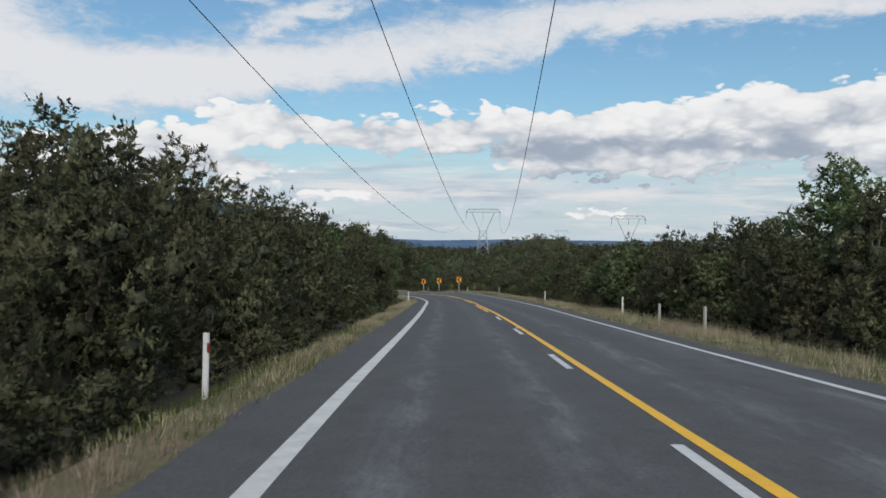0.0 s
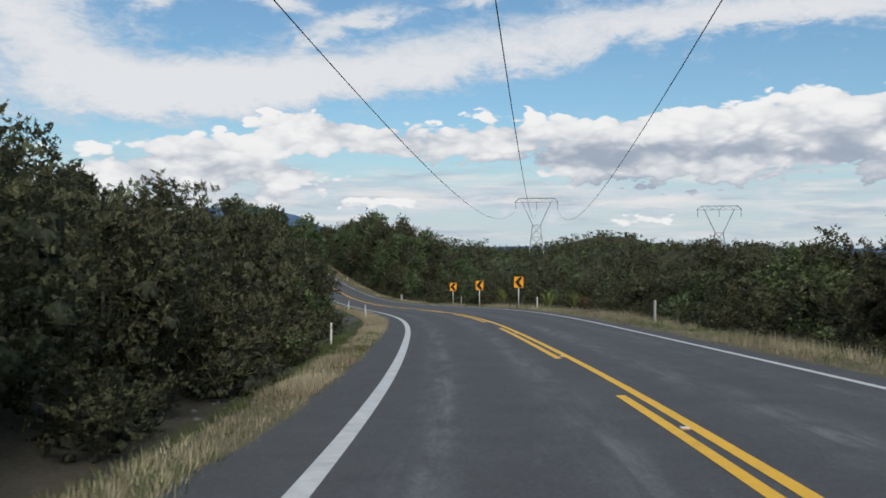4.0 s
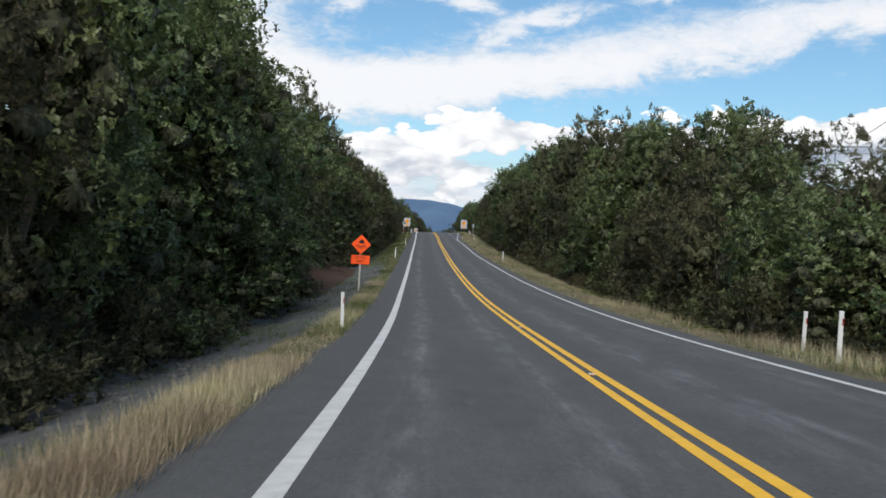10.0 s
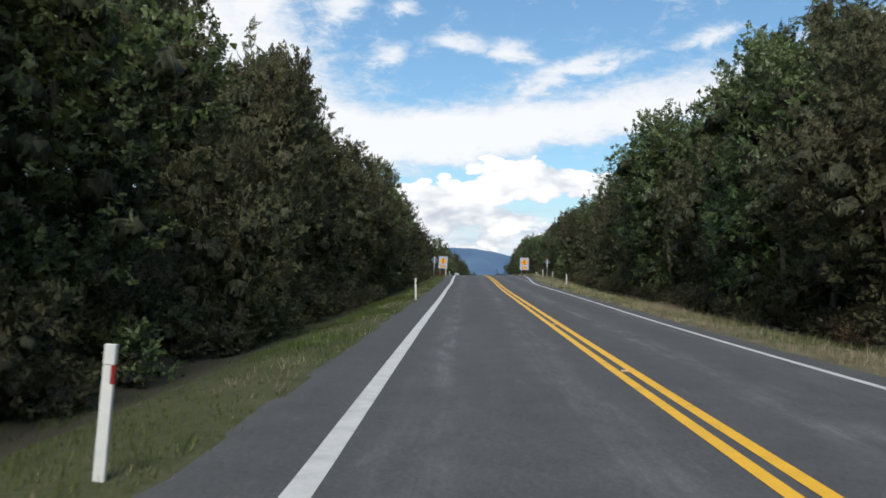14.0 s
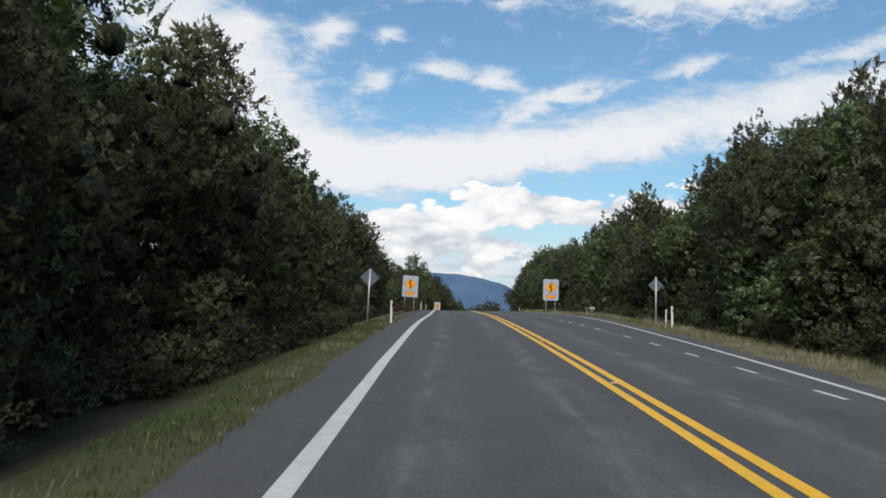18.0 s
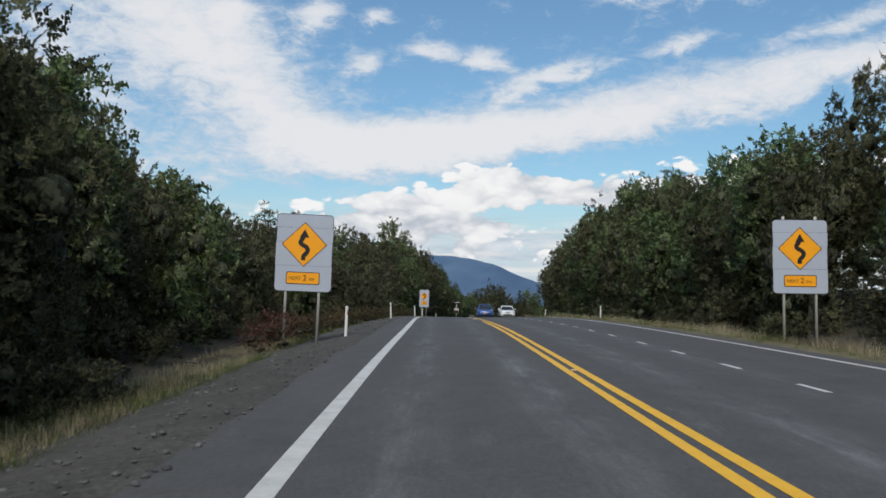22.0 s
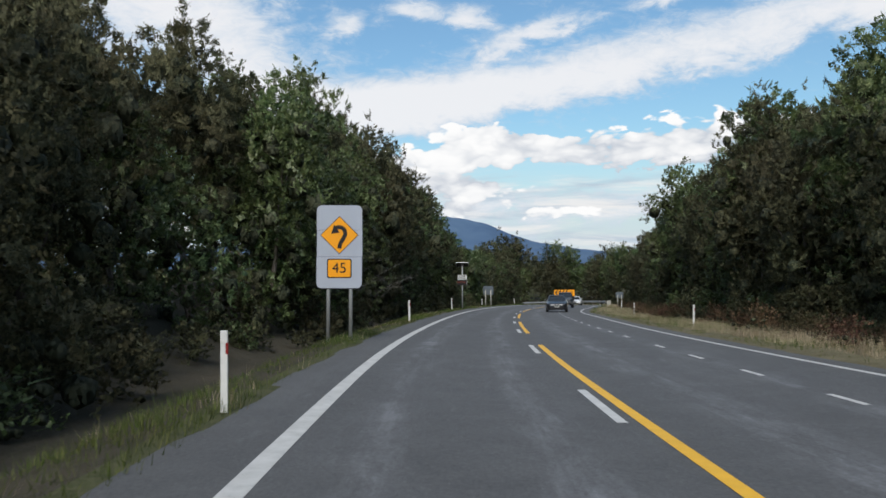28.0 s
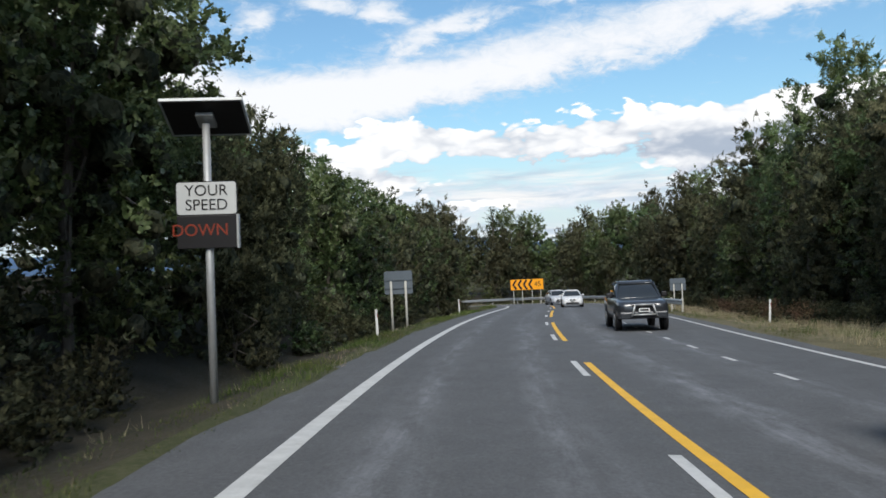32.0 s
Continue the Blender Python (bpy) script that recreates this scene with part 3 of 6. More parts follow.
def verges():
    s = np.arange(S_MIN, 755, 2.0)
    for side, nm in ((-1, "verge_left"), (1, "verge_right")):
        w = (wl(s) + 0.85) if side < 0 else (wr(s) + 0.45)
        V = []
        fr = [0, 0.15, 0.35, 0.6, 0.8, 1.0, 1.4, 1.9]
        e = verge_edge(s, side)
        for f in fr:
            a = w + (e - w) * f + (0.0 if f <= 1 else (f - 1) * 6)
            p = ground_at(s, side * a); p[:, 2] -= 0.03 if f == 0 else 0.0
            if f > 0:
                p[:, 2] += 0.06 * np.array([noise.noise(Vector((q[0] * 0.7, q[1] * 0.7, f * 5))) for q in p])
            V.append(p)
        n = len(s); F = []
        for k in range(len(fr) - 1):
            for i in range(n - 1):
                q = (k * n + i, (k + 1) * n + i, (k + 1) * n + i + 1, k * n + i + 1)
                F.append(q if side > 0 else q[::-1])
        me = mesh(nm, np.concatenate(V), F, (TURF, VERGE, GRAVEL, DITCH, GREEN_TURF), True)
        me.polygons.foreach_set("material_index", [2 if side < 0 and k < 3 and 336 < s[i] < 455 else 3 if side < 0 and (0 if s[i] > 172 else 1) < k < 5 and 106 < s[i] < 226 else 4 if side < 0 and s[i] > 172 and k < (3 if s[i] < 336 else 1) else 0 if k < (1 if side < 0 and s[i] > 452 else 2 if side < 0 else 4) else 1 for k in range(len(fr) - 1) for i in range(n - 1)])
        tagged(put(nm, me), "gravelly roadside verge with dry and green grass", "verge", kind="structure")


def hills(P, s, l):
    """Ground height away from the road, at points P that lie at s, l."""
    a = np.abs(l); far = np.clip((a - 45) / 160, 0, 1)
    roll = np.array([noise.noise(Vector((x / 150, y / 150, 3.3))) * 3.5 + noise.noise(Vector((x / 45, y / 45, 1.3))) * 1.5 for x, y in P[:, :2]])
    knoll = 3.5 * np.exp(-((P[:, 0] - 45) / 70) ** 2 - ((P[:, 1] - 330) / 110) ** 2) + 9.0 * np.exp(-((P[:, 0] - 41) ** 2 + (P[:, 1] - 385) ** 2) / 700.0) + 4.5 * np.exp(-((P[:, 0] - 82) / 40) ** 2 - ((P[:, 1] - 300) / 45) ** 2)
    slope = rise(s, l) * np.where(l > 0, 1 - 0.9 * np.clip((a - 28) / 34, 0, 1), 1)
    z = along(ROAD_Z, s) * (1 - far) - 9.0 * far + slope + (roll + knoll) * np.clip((a - 25) / 60, 0, 1)
    return np.where(a > 700, -14, z)


def terrain():
    xs = np.concatenate([-np.geomspace(4600, 330, 14), np.arange(-320, 261, 7.0), np.geomspace(280, 4600, 16)])
    ys = np.concatenate([-np.geomspace(4600, 80, 14), np.arange(-70, 760, 7.0), np.geomspace(790, 4700, 14)])
    X, Y = np.meshgrid(xs, ys); P = np.stack([X.ravel(), Y.ravel()], 1)
    rx, ry = ROAD_X[::3], ROAD_Y[::3]
    d2 = (P[:, None, 0] - rx) ** 2 + (P[:, None, 1] - ry) ** 2
    i = d2.argmin(1) * 3; dist = np.sqrt(d2.min(1))
    th = _th[i]; side = np.sign((P[:, 0] - ROAD_X[i]) * np.cos(th) + (P[:, 1] - ROAD_Y[i]) * np.sin(th))
    l = dist * np.where(side == 0, 1, side); s = STATION[i]
    z = hills(P, s, l)
    z = np.where(dist < 22, ROAD_Z[i] + np.minimum(rise(s, l), 0) - 0.7, z)
    z = np.where(dist < 14, ROAD_Z[i] + np.where(l < 0, along(FALL_L, s), along(FALL_R, s)) * np.clip(l, -7.5, 10.5) - 1.6, z)
    n = len(xs)
    F = [(j * n + k, j * n + k + 1, (j + 1) * n + k + 1, (j + 1) * n + k) for j in range(len(ys) - 1) for k in range(n - 1)]
    me = mesh("ground", np.column_stack([P, z]), F, FLOOR, True)
    tagged(put("ground", me), "dark leaf-littered ground under the scrub", "ground", kind="structure")


verges()
terrain()


# ---------- plants ----------
def sprays(rng, centres, radii, count, size, up=0.3, width=0.34, per=5, plume=2.4, lead=0.7):
    """Leaf sprays in plumes: slender leaves set along short twigs that sweep out and up from the clumps."""
    centres, radii = np.array(centres), np.array(radii); tufts = count // per; count = tufts * per
    w = radii[:, 0] * radii[:, 2] * (0.8 + 0.7 * (centres[:, 2] / centres[:, 2].max()) ** 2); k = rng.choice(len(centres), tufts, p=w / w.sum())
    d = rng.normal(size=(tufts, 3)); d[:, 2] += up; d /= np.linalg.norm(d, axis=1)[:, None]
    p = centres[k] + d * radii[k] * rng.uniform(0.62, 1.0, (tufts, 1))
    axis = d * 0.75 + rng.normal(0, 0.3, (tufts, 3)) + np.array([0, 0, lead]); axis /= np.linalg.norm(axis, axis=1)[:, None]
    reach = size * plume * rng.uniform(0.5, 1.3, (tufts, 1))
    u = np.tile(np.linspace(0, 1, per), tufts)[:, None]
    p, axis, reach = np.repeat(p, per, 0), np.repeat(axis, per, 0), np.repeat(reach, per, 0)
    p = p + axis * reach * u + rng.normal(0, 1, (count, 3)) * size * 0.30 * (1.1 - 0.8 * u)
    g = axis * 0.9 + rng.normal(0, 0.55, (count, 3)) * (1.2 - 0.7 * u); g /= np.linalg.norm(g, axis=1)[:, None]
    sd = np.cross(g, rng.normal(size=(count, 3))); sd /= np.linalg.norm(sd, axis=1)[:, None] + 1e-9
    ln = size * rng.lognormal(0, 0.28, (count, 1)) * (1.15 - 0.4 * u); wd = size * width * rng.uniform(0.7, 1.4, (count, 1))
    V = np.stack([p + sd * wd, p + g * ln, p - sd * wd], 1)
    out = p - centres[np.repeat(k, per)]; out[:, 2] += 0.25 * radii[np.repeat(k, per), 2]; out /= np.linalg.norm(out, axis=1)[:, None] + 1e-9
    face = np.cross(V[:, 1] - V[:, 0], V[:, 2] - V[:, 0]); face /= np.linalg.norm(face, axis=1)[:, None] + 1e-12
    flip = (face * out).sum(1) < 0; V[flip] = V[flip][:, ::-1]; face[flip] *= -1
    N = out * 0.95 + face * 0.18; N /= np.linalg.norm(N, axis=1)[:, None]
    return V.reshape(-1, 3), np.arange(3 * count).reshape(-1, 3), np.repeat(N, 3, 0)


_ball = {}
def ball(sub):
    if sub not in _ball:
        bm = bmesh.new(); bmesh.ops.create_icosphere(bm, subdivisions=sub, radius=1)
        _ball[sub] = (np.array([v.co for v in bm.verts]), np.array([[v.index for v in f.verts] for f in bm.faces])); bm.free()
    return _ball[sub]


def lump(c, r, seed, sub=1):
    """A knobbly lump, such as a clod or a stone."""
    V, F = ball(sub); o = Vector((seed, seed * 1.7, 0))
    n = np.array([noise.noise(Vector(v) * 1.9 + o) for v in V])
    return np.array(c) + V * (0.78 + 0.55 * n)[:, None] * np.array(r), F


class Leafy:
    """Vertices, triangles and normals of a crown: slot 0 leaves, slot 1 solid cores coloured dark as inner shade. The
    leaves turn their normals out of the clump.
    """
    def __init__(self, pieces, slots):
        o = 0; V, F, S, N = [], [], [], []
        for (v, f, n), s in zip(pieces, slots):
            V.append(v); F.append(f + o); S.append(np.full(len(f), s)); N.append(n); o += len(v)
        self.V, self.F, self.S, self.N = np.concatenate(V), np.concatenate(F), np.concatenate(S), np.concatenate(N)

    def mesh(self, name, mats): return tri_mesh(name, self.V, self.F, mats, self.S, None, self.N)

    def moved(self, m):
        M = np.array(m); n = self.N @ M[:3, :3].T
        return self.V @ M[:3, :3].T + M[:3, 3], n / np.linalg.norm(n, axis=1)[:, None]


def crown(rng, clumps, leaves, size, core=1, fill=0.42, **kw):
    """Fine leaves over each clump, round an added solid lump coloured dark for the shade inside."""
    cs, rs = [c for c, r in clumps], [r for c, r in clumps]; pcs = []
    top = 0.84 * max(c[2] for c in cs)
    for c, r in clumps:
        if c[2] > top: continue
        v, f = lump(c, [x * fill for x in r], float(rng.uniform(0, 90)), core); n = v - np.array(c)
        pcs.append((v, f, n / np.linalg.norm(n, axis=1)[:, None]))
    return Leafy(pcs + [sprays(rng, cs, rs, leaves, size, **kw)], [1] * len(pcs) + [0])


def limbs(rng, h, r, clumps, forks=5, lean=0.35):
    """A tapered trunk with limbs that reach into the clumps."""
    bm = bmesh.new(); p = Vector((0, 0, -0.5)); pts = [p]
    for k in range(1, 6):
        pts.append(Vector((rng.normal(0, lean * 0.35) * k / 3, rng.normal(0, lean * 0.35) * k / 3, h * 0.85 * k / 5)))
    for k in range(5): rod(pts[k], pts[k + 1], r * (1 - 0.16 * k), r * (1 - 0.16 * (k + 1)), 6, bm)
    for c, _ in [clumps[i] for i in rng.choice(len(clumps), min(forks, len(clumps)), replace=False)]:
        a = pts[int(rng.integers(1, 4))]; b = Vector(c); mid = a.lerp(b, 0.5) + Vector((0, 0, -0.12 * (b - a).length))
        rod(a, mid, r * 0.45, r * 0.32, 5, bm); rod(mid, b, r * 0.32, r * 0.12, 5, bm)
    me = bpy.data.meshes.new("trunk"); bm.to_mesh(me); bm.free(); me.materials.append(BARK)
    return me


def clumps_of(rng, h, wide, bare, tiers, spire):
    """Rounded clumps set round the stem: broad below, thinning to uneven tips at the top."""
    cl = []
    for i in range(tiers):
        f = bare + (1 - bare) * ((i + 0.5) / tiers) ** 0.9; u = (f - bare) / (1 - bare)
        env = wide * (0.32 + 0.73 * math.sin(math.pi * min(1, u * 0.66 + 0.13))) * (1 - 0.45 * spire * max(0, u - 0.55) / 0.45)
        a = i * 2.4 + rng.normal(0, 0.5); off = env * rng.uniform(0.25, 0.95) * (1 - 0.6 * max(0, u - 0.8) / 0.2)
        rad = (env * rng.uniform(0.30, 0.52) + 0.1) * (1 - 0.6 * spire * max(0, u - 0.6) / 0.4)
        cl.append(((math.cos(a) * off, math.sin(a) * off, h * f * rng.uniform(0.93, 1.02)), (rad, rad, rad * rng.uniform(0.75, 1.25))))
    return cl


def scrub_tree(seed, h, wide, leaves, size, bare=0.12, tiers=30, spire=0.5, **kw):
    """Trunk mesh and crown of a dense, feathery scrub tree of uneven outline, h metres to its top leaves."""
    rng = np.random.default_rng(seed); cl = clumps_of(rng, h, wide, bare, tiers, spire)
    leafy = crown(rng, cl, leaves, size, **kw); leafy.V[:, 2] *= 0.96 * h / np.percentile(leafy.V[:, 2], 99.6)
    return limbs(rng, h * 0.9, 0.07 + h * 0.006, cl, 4), leafy


def conifer(seed, h=9.0):
    rng = np.random.default_rng(seed); cl = []
    for i in range(22):
        f = 0.15 + 0.85 * i / 22; env = 2.1 * (1 - f) + 0.15
        for j in range(2):
            a = i * 2.1 + j * 3.1 + rng.normal(0, 0.3); cl.append(((math.cos(a) * env * 0.7, math.sin(a) * env * 0.7, h * f), (0.35 * env + 0.18, 0.35 * env + 0.18, 0.28 * env + 0.2)))
    return limbs(rng, h * 1.1, 0.2, cl, 8, 0.1), crown(rng, cl, 3000, 0.32)


def shrub(seed, h=2.4, leaves=1500, size=0.125, **kw):
    rng = np.random.default_rng(seed); cl = []
    for i in range(11):
        a, d = i * 2.2, h * 0.42 * rng.uniform(0.1, 0.9); r = h * rng.uniform(0.16, 0.3)
        cl.append(((math.cos(a) * d, math.sin(a) * d, h * rng.uniform(0.12, 0.78)), (r, r, r * rng.uniform(0.8, 1.2))))
    return limbs(rng, h * 0.7, 0.035, cl, 6, 0.5), crown(rng, cl, leaves, size, **kw)


def height_left(s): return np.interp(s, [-30, 13, 21, 30, 36, 42, 48, 54, 84, 90, 103, 125, 144, 159, 178, 199, 207, 230, 255, 279, 302, 313, 337, 355, 366, 378, 388, 403, 415, 423, 434, 454, 463, 472, 486, 498, 507, 518, 531, 537, 542, 549, 565, 581, 760], [5.2, 4.8, 5.5, 5.9, 6.6, 7.0, 7.2, 5.4, 4.8, 5.4, 5.8, 7.5, 10.5, 12, 13.3, 13.4, 11.9, 12.8, 10.6, 11, 9.2, 9.4, 8.8, 8.8, 8.8, 9.5, 8.0, 6.2, 5.4, 6.6, 6.4, 7.0, 8.8, 11.4, 12.0, 10.8, 14.2, 15.0, 13.0, 9.6, 8.4, 9.4, 9.2, 8.6, 11])
def height_right(s): return np.interp(s, [-30, 26, 40, 66, 94, 110, 133, 165, 181, 198, 218, 267, 303, 308, 321, 333, 345, 356, 364, 379, 388, 398, 412, 429, 437, 452, 492, 507, 518, 532, 560, 590, 614, 624, 627, 635, 640, 648, 760], [5, 5.2, 5.2, 4.8, 3.4, 3.2, 3.2, 4.4, 5.8, 9.2, 10.8, 13.0, 13.0, 9.8, 11.4, 11.0, 10.8, 7.8, 10.6, 9.8, 10.4, 10.6, 8.8, 10.4, 11.8, 12.2, 12.4, 14.0, 13.2, 12.6, 11.2, 11.8, 11.6, 11.2, 12.6, 13.0, 14, 16.4, 15])


SCRUB_LABEL = "dense olive-green scrub tree with feathery foliage beside the road"
BROAD_LABEL = "bright green broad-leaved tree among the roadside scrub"
SMALL = [(*scrub_tree(10 + k, 5.0, 1.6 + 0.12 * k, 3000, 0.27, 0.07, 26, 0.3 + 0.2 * (k % 3), core=2, plume=1.0, width=0.42), 0, 5.0) for k in range(5)] + [(*scrub_tree(30 + k, 5.0, 1.7, 2600, 0.27, 0.0, 24, 0.2, core=2, width=0.5, plume=0.8, lead=0.3), 1, 5.0) for k in range(2)]
TALL = [(*scrub_tree(20 + k, 8.5, 2.0 + 0.15 * k, 5800, 0.28, 0.07, 38, 0.4 + 0.25 * (k % 3), core=2, plume=1.0, width=0.42), 0, 8.5) for k in range(5)] + [(*scrub_tree(35 + k, 8.5, 2.2, 5000, 0.28, 0.07, 36, 0.2, core=2, width=0.5, plume=0.8, lead=0.3), 1, 8.5) for k in range(2)]
HIGH = [(*scrub_tree(40 + k, 12.5, 2.6 + 0.2 * k, 8600, 0.31, 0.07, 56, 0.5 + 0.25 * k, core=2, plume=1.0, width=0.42), 0, 12.5) for k in range(3)] + [(*scrub_tree(45, 12.5, 2.8, 7600, 0.30, 0.07, 52, 0.2, core=2, width=0.5, plume=0.8, lead=0.3), 1, 12.5)]
BACK = [(*scrub_tree(50 + k, 8.0, 2.1, 1600, 0.42, 0.25, 24, 0.4 + 0.3 * (k % 3), core=1, width=0.42, plume=0.9), 0, 8.0) for k in range(4)] + [(*scrub_tree(58, 8.0, 2.2, 1500, 0.40, 0.25, 22, 0.2, core=1, width=0.5, plume=0.8, lead=0.3), 1, 8.0)]
AIRY = (*scrub_tree(61, 11.0, 2.6, 1300, 0.26, 0.55, 15, 0.1, core=1, fill=0.30, plume=1.2, width=0.42), 0, 11.0)
LEAVES = ((KANUKA, SHADED_CORE), (BROAD, SHADED_CORE))
SHRUBS = [(*shrub(70 + k, 2.4, 900, 0.21, plume=1.1, width=0.42), 0, 2.4) for k in range(4)] + [(*shrub(80 + k, 2.4, 800, 0.21, width=0.5, plume=0.8), 1, 2.4) for k in range(2)]
LOW = [(shrub(84 + k, 1.0, 300, 0.17, plume=1.2)[1], k % 2) for k in range(4)]
_made = {}


def plant(model, group, m, names=("scrub_tree", "broadleaf_tree"), labels=None, category="tree"):
    """One tree of that model at the pose m."""
    key = id(model[0])
    if key not in _made:
        t = tagged(new(names[model[2]]), (labels or (SCRUB_LABEL, BROAD_LABEL))[model[2]], category, group)
        put("trunk", model[0], t); put("crown", model[1].mesh("crown", LEAVES[model[2]]), t)
        _made[key] = t; t.matrix_basis = m
    else:
        t = copy_thing(_made[key], Matrix.Identity(4)); t.matrix_basis = m; t["group"] = group


def joined(name, items, label, category):
    """Many plants as one sheet: items of (Leafy, leaf kind, matrix)."""
    V, F, S, N, o = [], [], [], [], 0
    for leafy, kind, m in items:
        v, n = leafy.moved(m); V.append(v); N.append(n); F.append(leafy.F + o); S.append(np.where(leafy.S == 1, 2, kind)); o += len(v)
    tagged(put(name, tri_mesh(name, np.concatenate(V), np.concatenate(F), (KANUKA, BROAD, SHADED_CORE), np.concatenate(S), None, np.concatenate(N))), label, category, kind="stuff")


def lush(s, side):
    """Share of bright broad-leaved trees along the road."""
    if side < 0: return float(np.interp(s, [-30, 130, 152, 198, 215, 330, 440, 468, 560, 760], [0.05, 0.06, 0.75, 0.8, 0.3, 0.25, 0.12, 0.5, 0.5, 0.5]))
    return float(np.interp(s, [-30, 60, 110, 160, 430, 760], [0.35, 0.25, 0.15, 0.4, 0.45, 0.4]))


def clear(s, side):
    """The scrub keeps back from the sign boards."""
    return 1.3 if (side > 0 and 366 < s < 393) or (side < 0 and 376 < s < 391) or (side < 0 and 466 < s < 477) else 1.5 if side < 0 and 391 < s < 440 else 1.3 if side < 0 and 198 < s < 220 else 0.0


def woods():
    rng = np.random.default_rng(77); behind = []; low = []
    for side, hf in ((-1, height_left), (1, height_right)):
        nm = "trees on the left roadside" if side < 0 else "trees on the right roadside"
        for row, (off, gap, share) in enumerate(((1.7, 3.4, 0.74), (4.2, 3.3, 1.0), (9.0, 6.2, 1.08))):
            s = -26.0
            while s < 668:
                s += gap * rng.uniform(0.7, 1.3)
                l = float(verge_edge(s, side)) + off + rng.normal(0, 0.6) + clear(s, side)
                if side < 0 and s > 575 and l > 14: continue
                g = ground_at(s, side * l)
                top = float(place(s, 0)[2] + hf(s) * (share + rng.normal(0, 0.11)))
                h = max(2.2, top - g[2]); models = (SMALL if h < 6.4 else TALL if h < 10.2 else HIGH) if row == 0 else BACK
                broad = [i for i, q in enumerate(models) if q[2] == 1]; thin = [i for i, q in enumerate(models) if q[2] == 0]
                pick = int(rng.choice(broad if rng.random() < lush(s, side) else thin))
                h *= 1.13 if rng.random() < 0.1 else 1.0; k = h / models[pick][3]; wide = k ** 0.75 * rng.uniform(0.8, 1.06)
                m = Matrix.Translation(g) @ pose(0, 0, 0, rng.normal(0, 4), rng.normal(0, 4), rng.uniform(0, 360)) @ Matrix.Diagonal((wide, wide, k, 1))
                if row == 0 and s < 640: plant(models[pick], nm, m)
                else: behind.append((models[pick][1], models[pick][2], m))
        s = -24.0; n = 0
        while s < 655:
            s += rng.uniform(1.5, 2.9) * (1.6 if side < 0 and (15 < s < 60 or s > 455) else 0.85 if side < 0 else 1.0); n += 1
            l = verge_edge(s, side) + (rng.uniform(-0.3, 0.7) if n % 2 == 0 else rng.uniform(0.4, 2.4)) + clear(s, side); g = ground_at(s, side * l)
            k = rng.uniform(0.5, 1.15) if n % 2 == 0 else rng.uniform(0.7, 1.35)
            model = SHRUBS[int(rng.integers(0, 6)) if rng.random() < 0.4 else int(rng.integers(0, 4))]
            m = Matrix.Translation(g) @ pose(0, 0, -0.2, 0, 0, rng.uniform(0, 360)) @ Matrix.Diagonal((k * 1.15, k * 1.15, k * rng.uniform(0.8, 1.2), 1))
            if n % 2: low.append((model[1], model[2], m)); continue
            plant(model, "shrubs along the verge", m, ("shrub", "shrub"), ("low dark olive shrub at the edge of the verge", "low bright green shrub at the edge of the verge"), "shrub")
        for _ in range(560 if side < 0 else 620):
            s = rng.uniform(100, 380) if side < 0 and _ < 300 else rng.uniform(-22, 640); l = verge_edge(s, side) + rng.uniform(-0.9, 0.5) + clear(s, side); k = rng.uniform(0.5, 1.15); q = LOW[int(rng.integers(0, 4))]
            low.append((q[0], 0 if rng.random() < 0.75 else q[1], Matrix.Translation(ground_at(s, side * l)) @ pose(0, 0, -0.08, 0, 0, rng.uniform(0, 360)) @ Matrix.Diagonal((k * 1.3, k * 1.3, k, 1))))
    # trees that stand out from the rest
    for s, l, h, w, model in ((504, -9.2, 13.0, 0.85, HIGH[1]), (510.5, -9.6, 13.5, 0.85, HIGH[2]), (431, -14.5, 8.4, 1.0, HIGH[0]), (424, -15.5, 7.8, 1.0, HIGH[1]), (319, 14.3, 11.2, 1.0, AIRY), (170, 7.9, 3.8, 1.0, SMALL[5]), (174.5, 8.3, 4.2, 1.1, SMALL[6]), (187, -8.7, 4.4, 0.95, TALL[5]), (181.5, -9.0, 4.0, 0.9, TALL[6]), (31, 9.0, 3.6, 1.0, SMALL[5]), (36, 9.3, 3.8, 1.1, SMALL[6]), (41, 9.2, 3.6, 1.0, SMALL[5]), (322, 10.2, 4.6, 1.1, SMALL[5]), (328, 10.6, 5.0, 1.1, SMALL[6]), (436, 11.8, 4.2, 1.1, SMALL[5]), (444, 12.0, 4.8, 1.1, SMALL[6]), (450, 11.8, 3.6, 1.0, SMALL[5])):
        k = h / model[3]; plant(model, "trees that stand out along the road", Matrix.Translation(ground_at(float(s), float(l))) @ pose(0, 0, 0, 0, 0, s * 37) @ Matrix.Diagonal((w * max(k, 0.75), w * max(k, 0.75), k, 1)))
    for x, y, h, w, model in ((20.6, 143, 8.6, 1.25, TALL[1]), (13.2, 144.5, 7.8, 1.2, TALL[3]), (24.5, 147, 6.8, 1.1, TALL[0])):
        i = ((ROAD_X - x) ** 2 + (ROAD_Y - y) ** 2).argmin(); l = math.hypot(x - ROAD_X[i], y - ROAD_Y[i]); z = float(hills(np.array([[x, y]]), STATION[i:i + 1], np.array([l]))[0]); k = h / model[3]
        plant(model, "trees that stand out along the road", Matrix.Translation((x, y, z - 0.3)) @ pose(0, 0, 0, 0, 0, x * 37) @ Matrix.Diagonal((w, w, k, 1)))
    joined("scrub_behind", behind, "tall dense scrub behind the first row of trees", "woods")
    joined("undergrowth", low, "low tangled undergrowth along the edge of the scrub", "undergrowth")


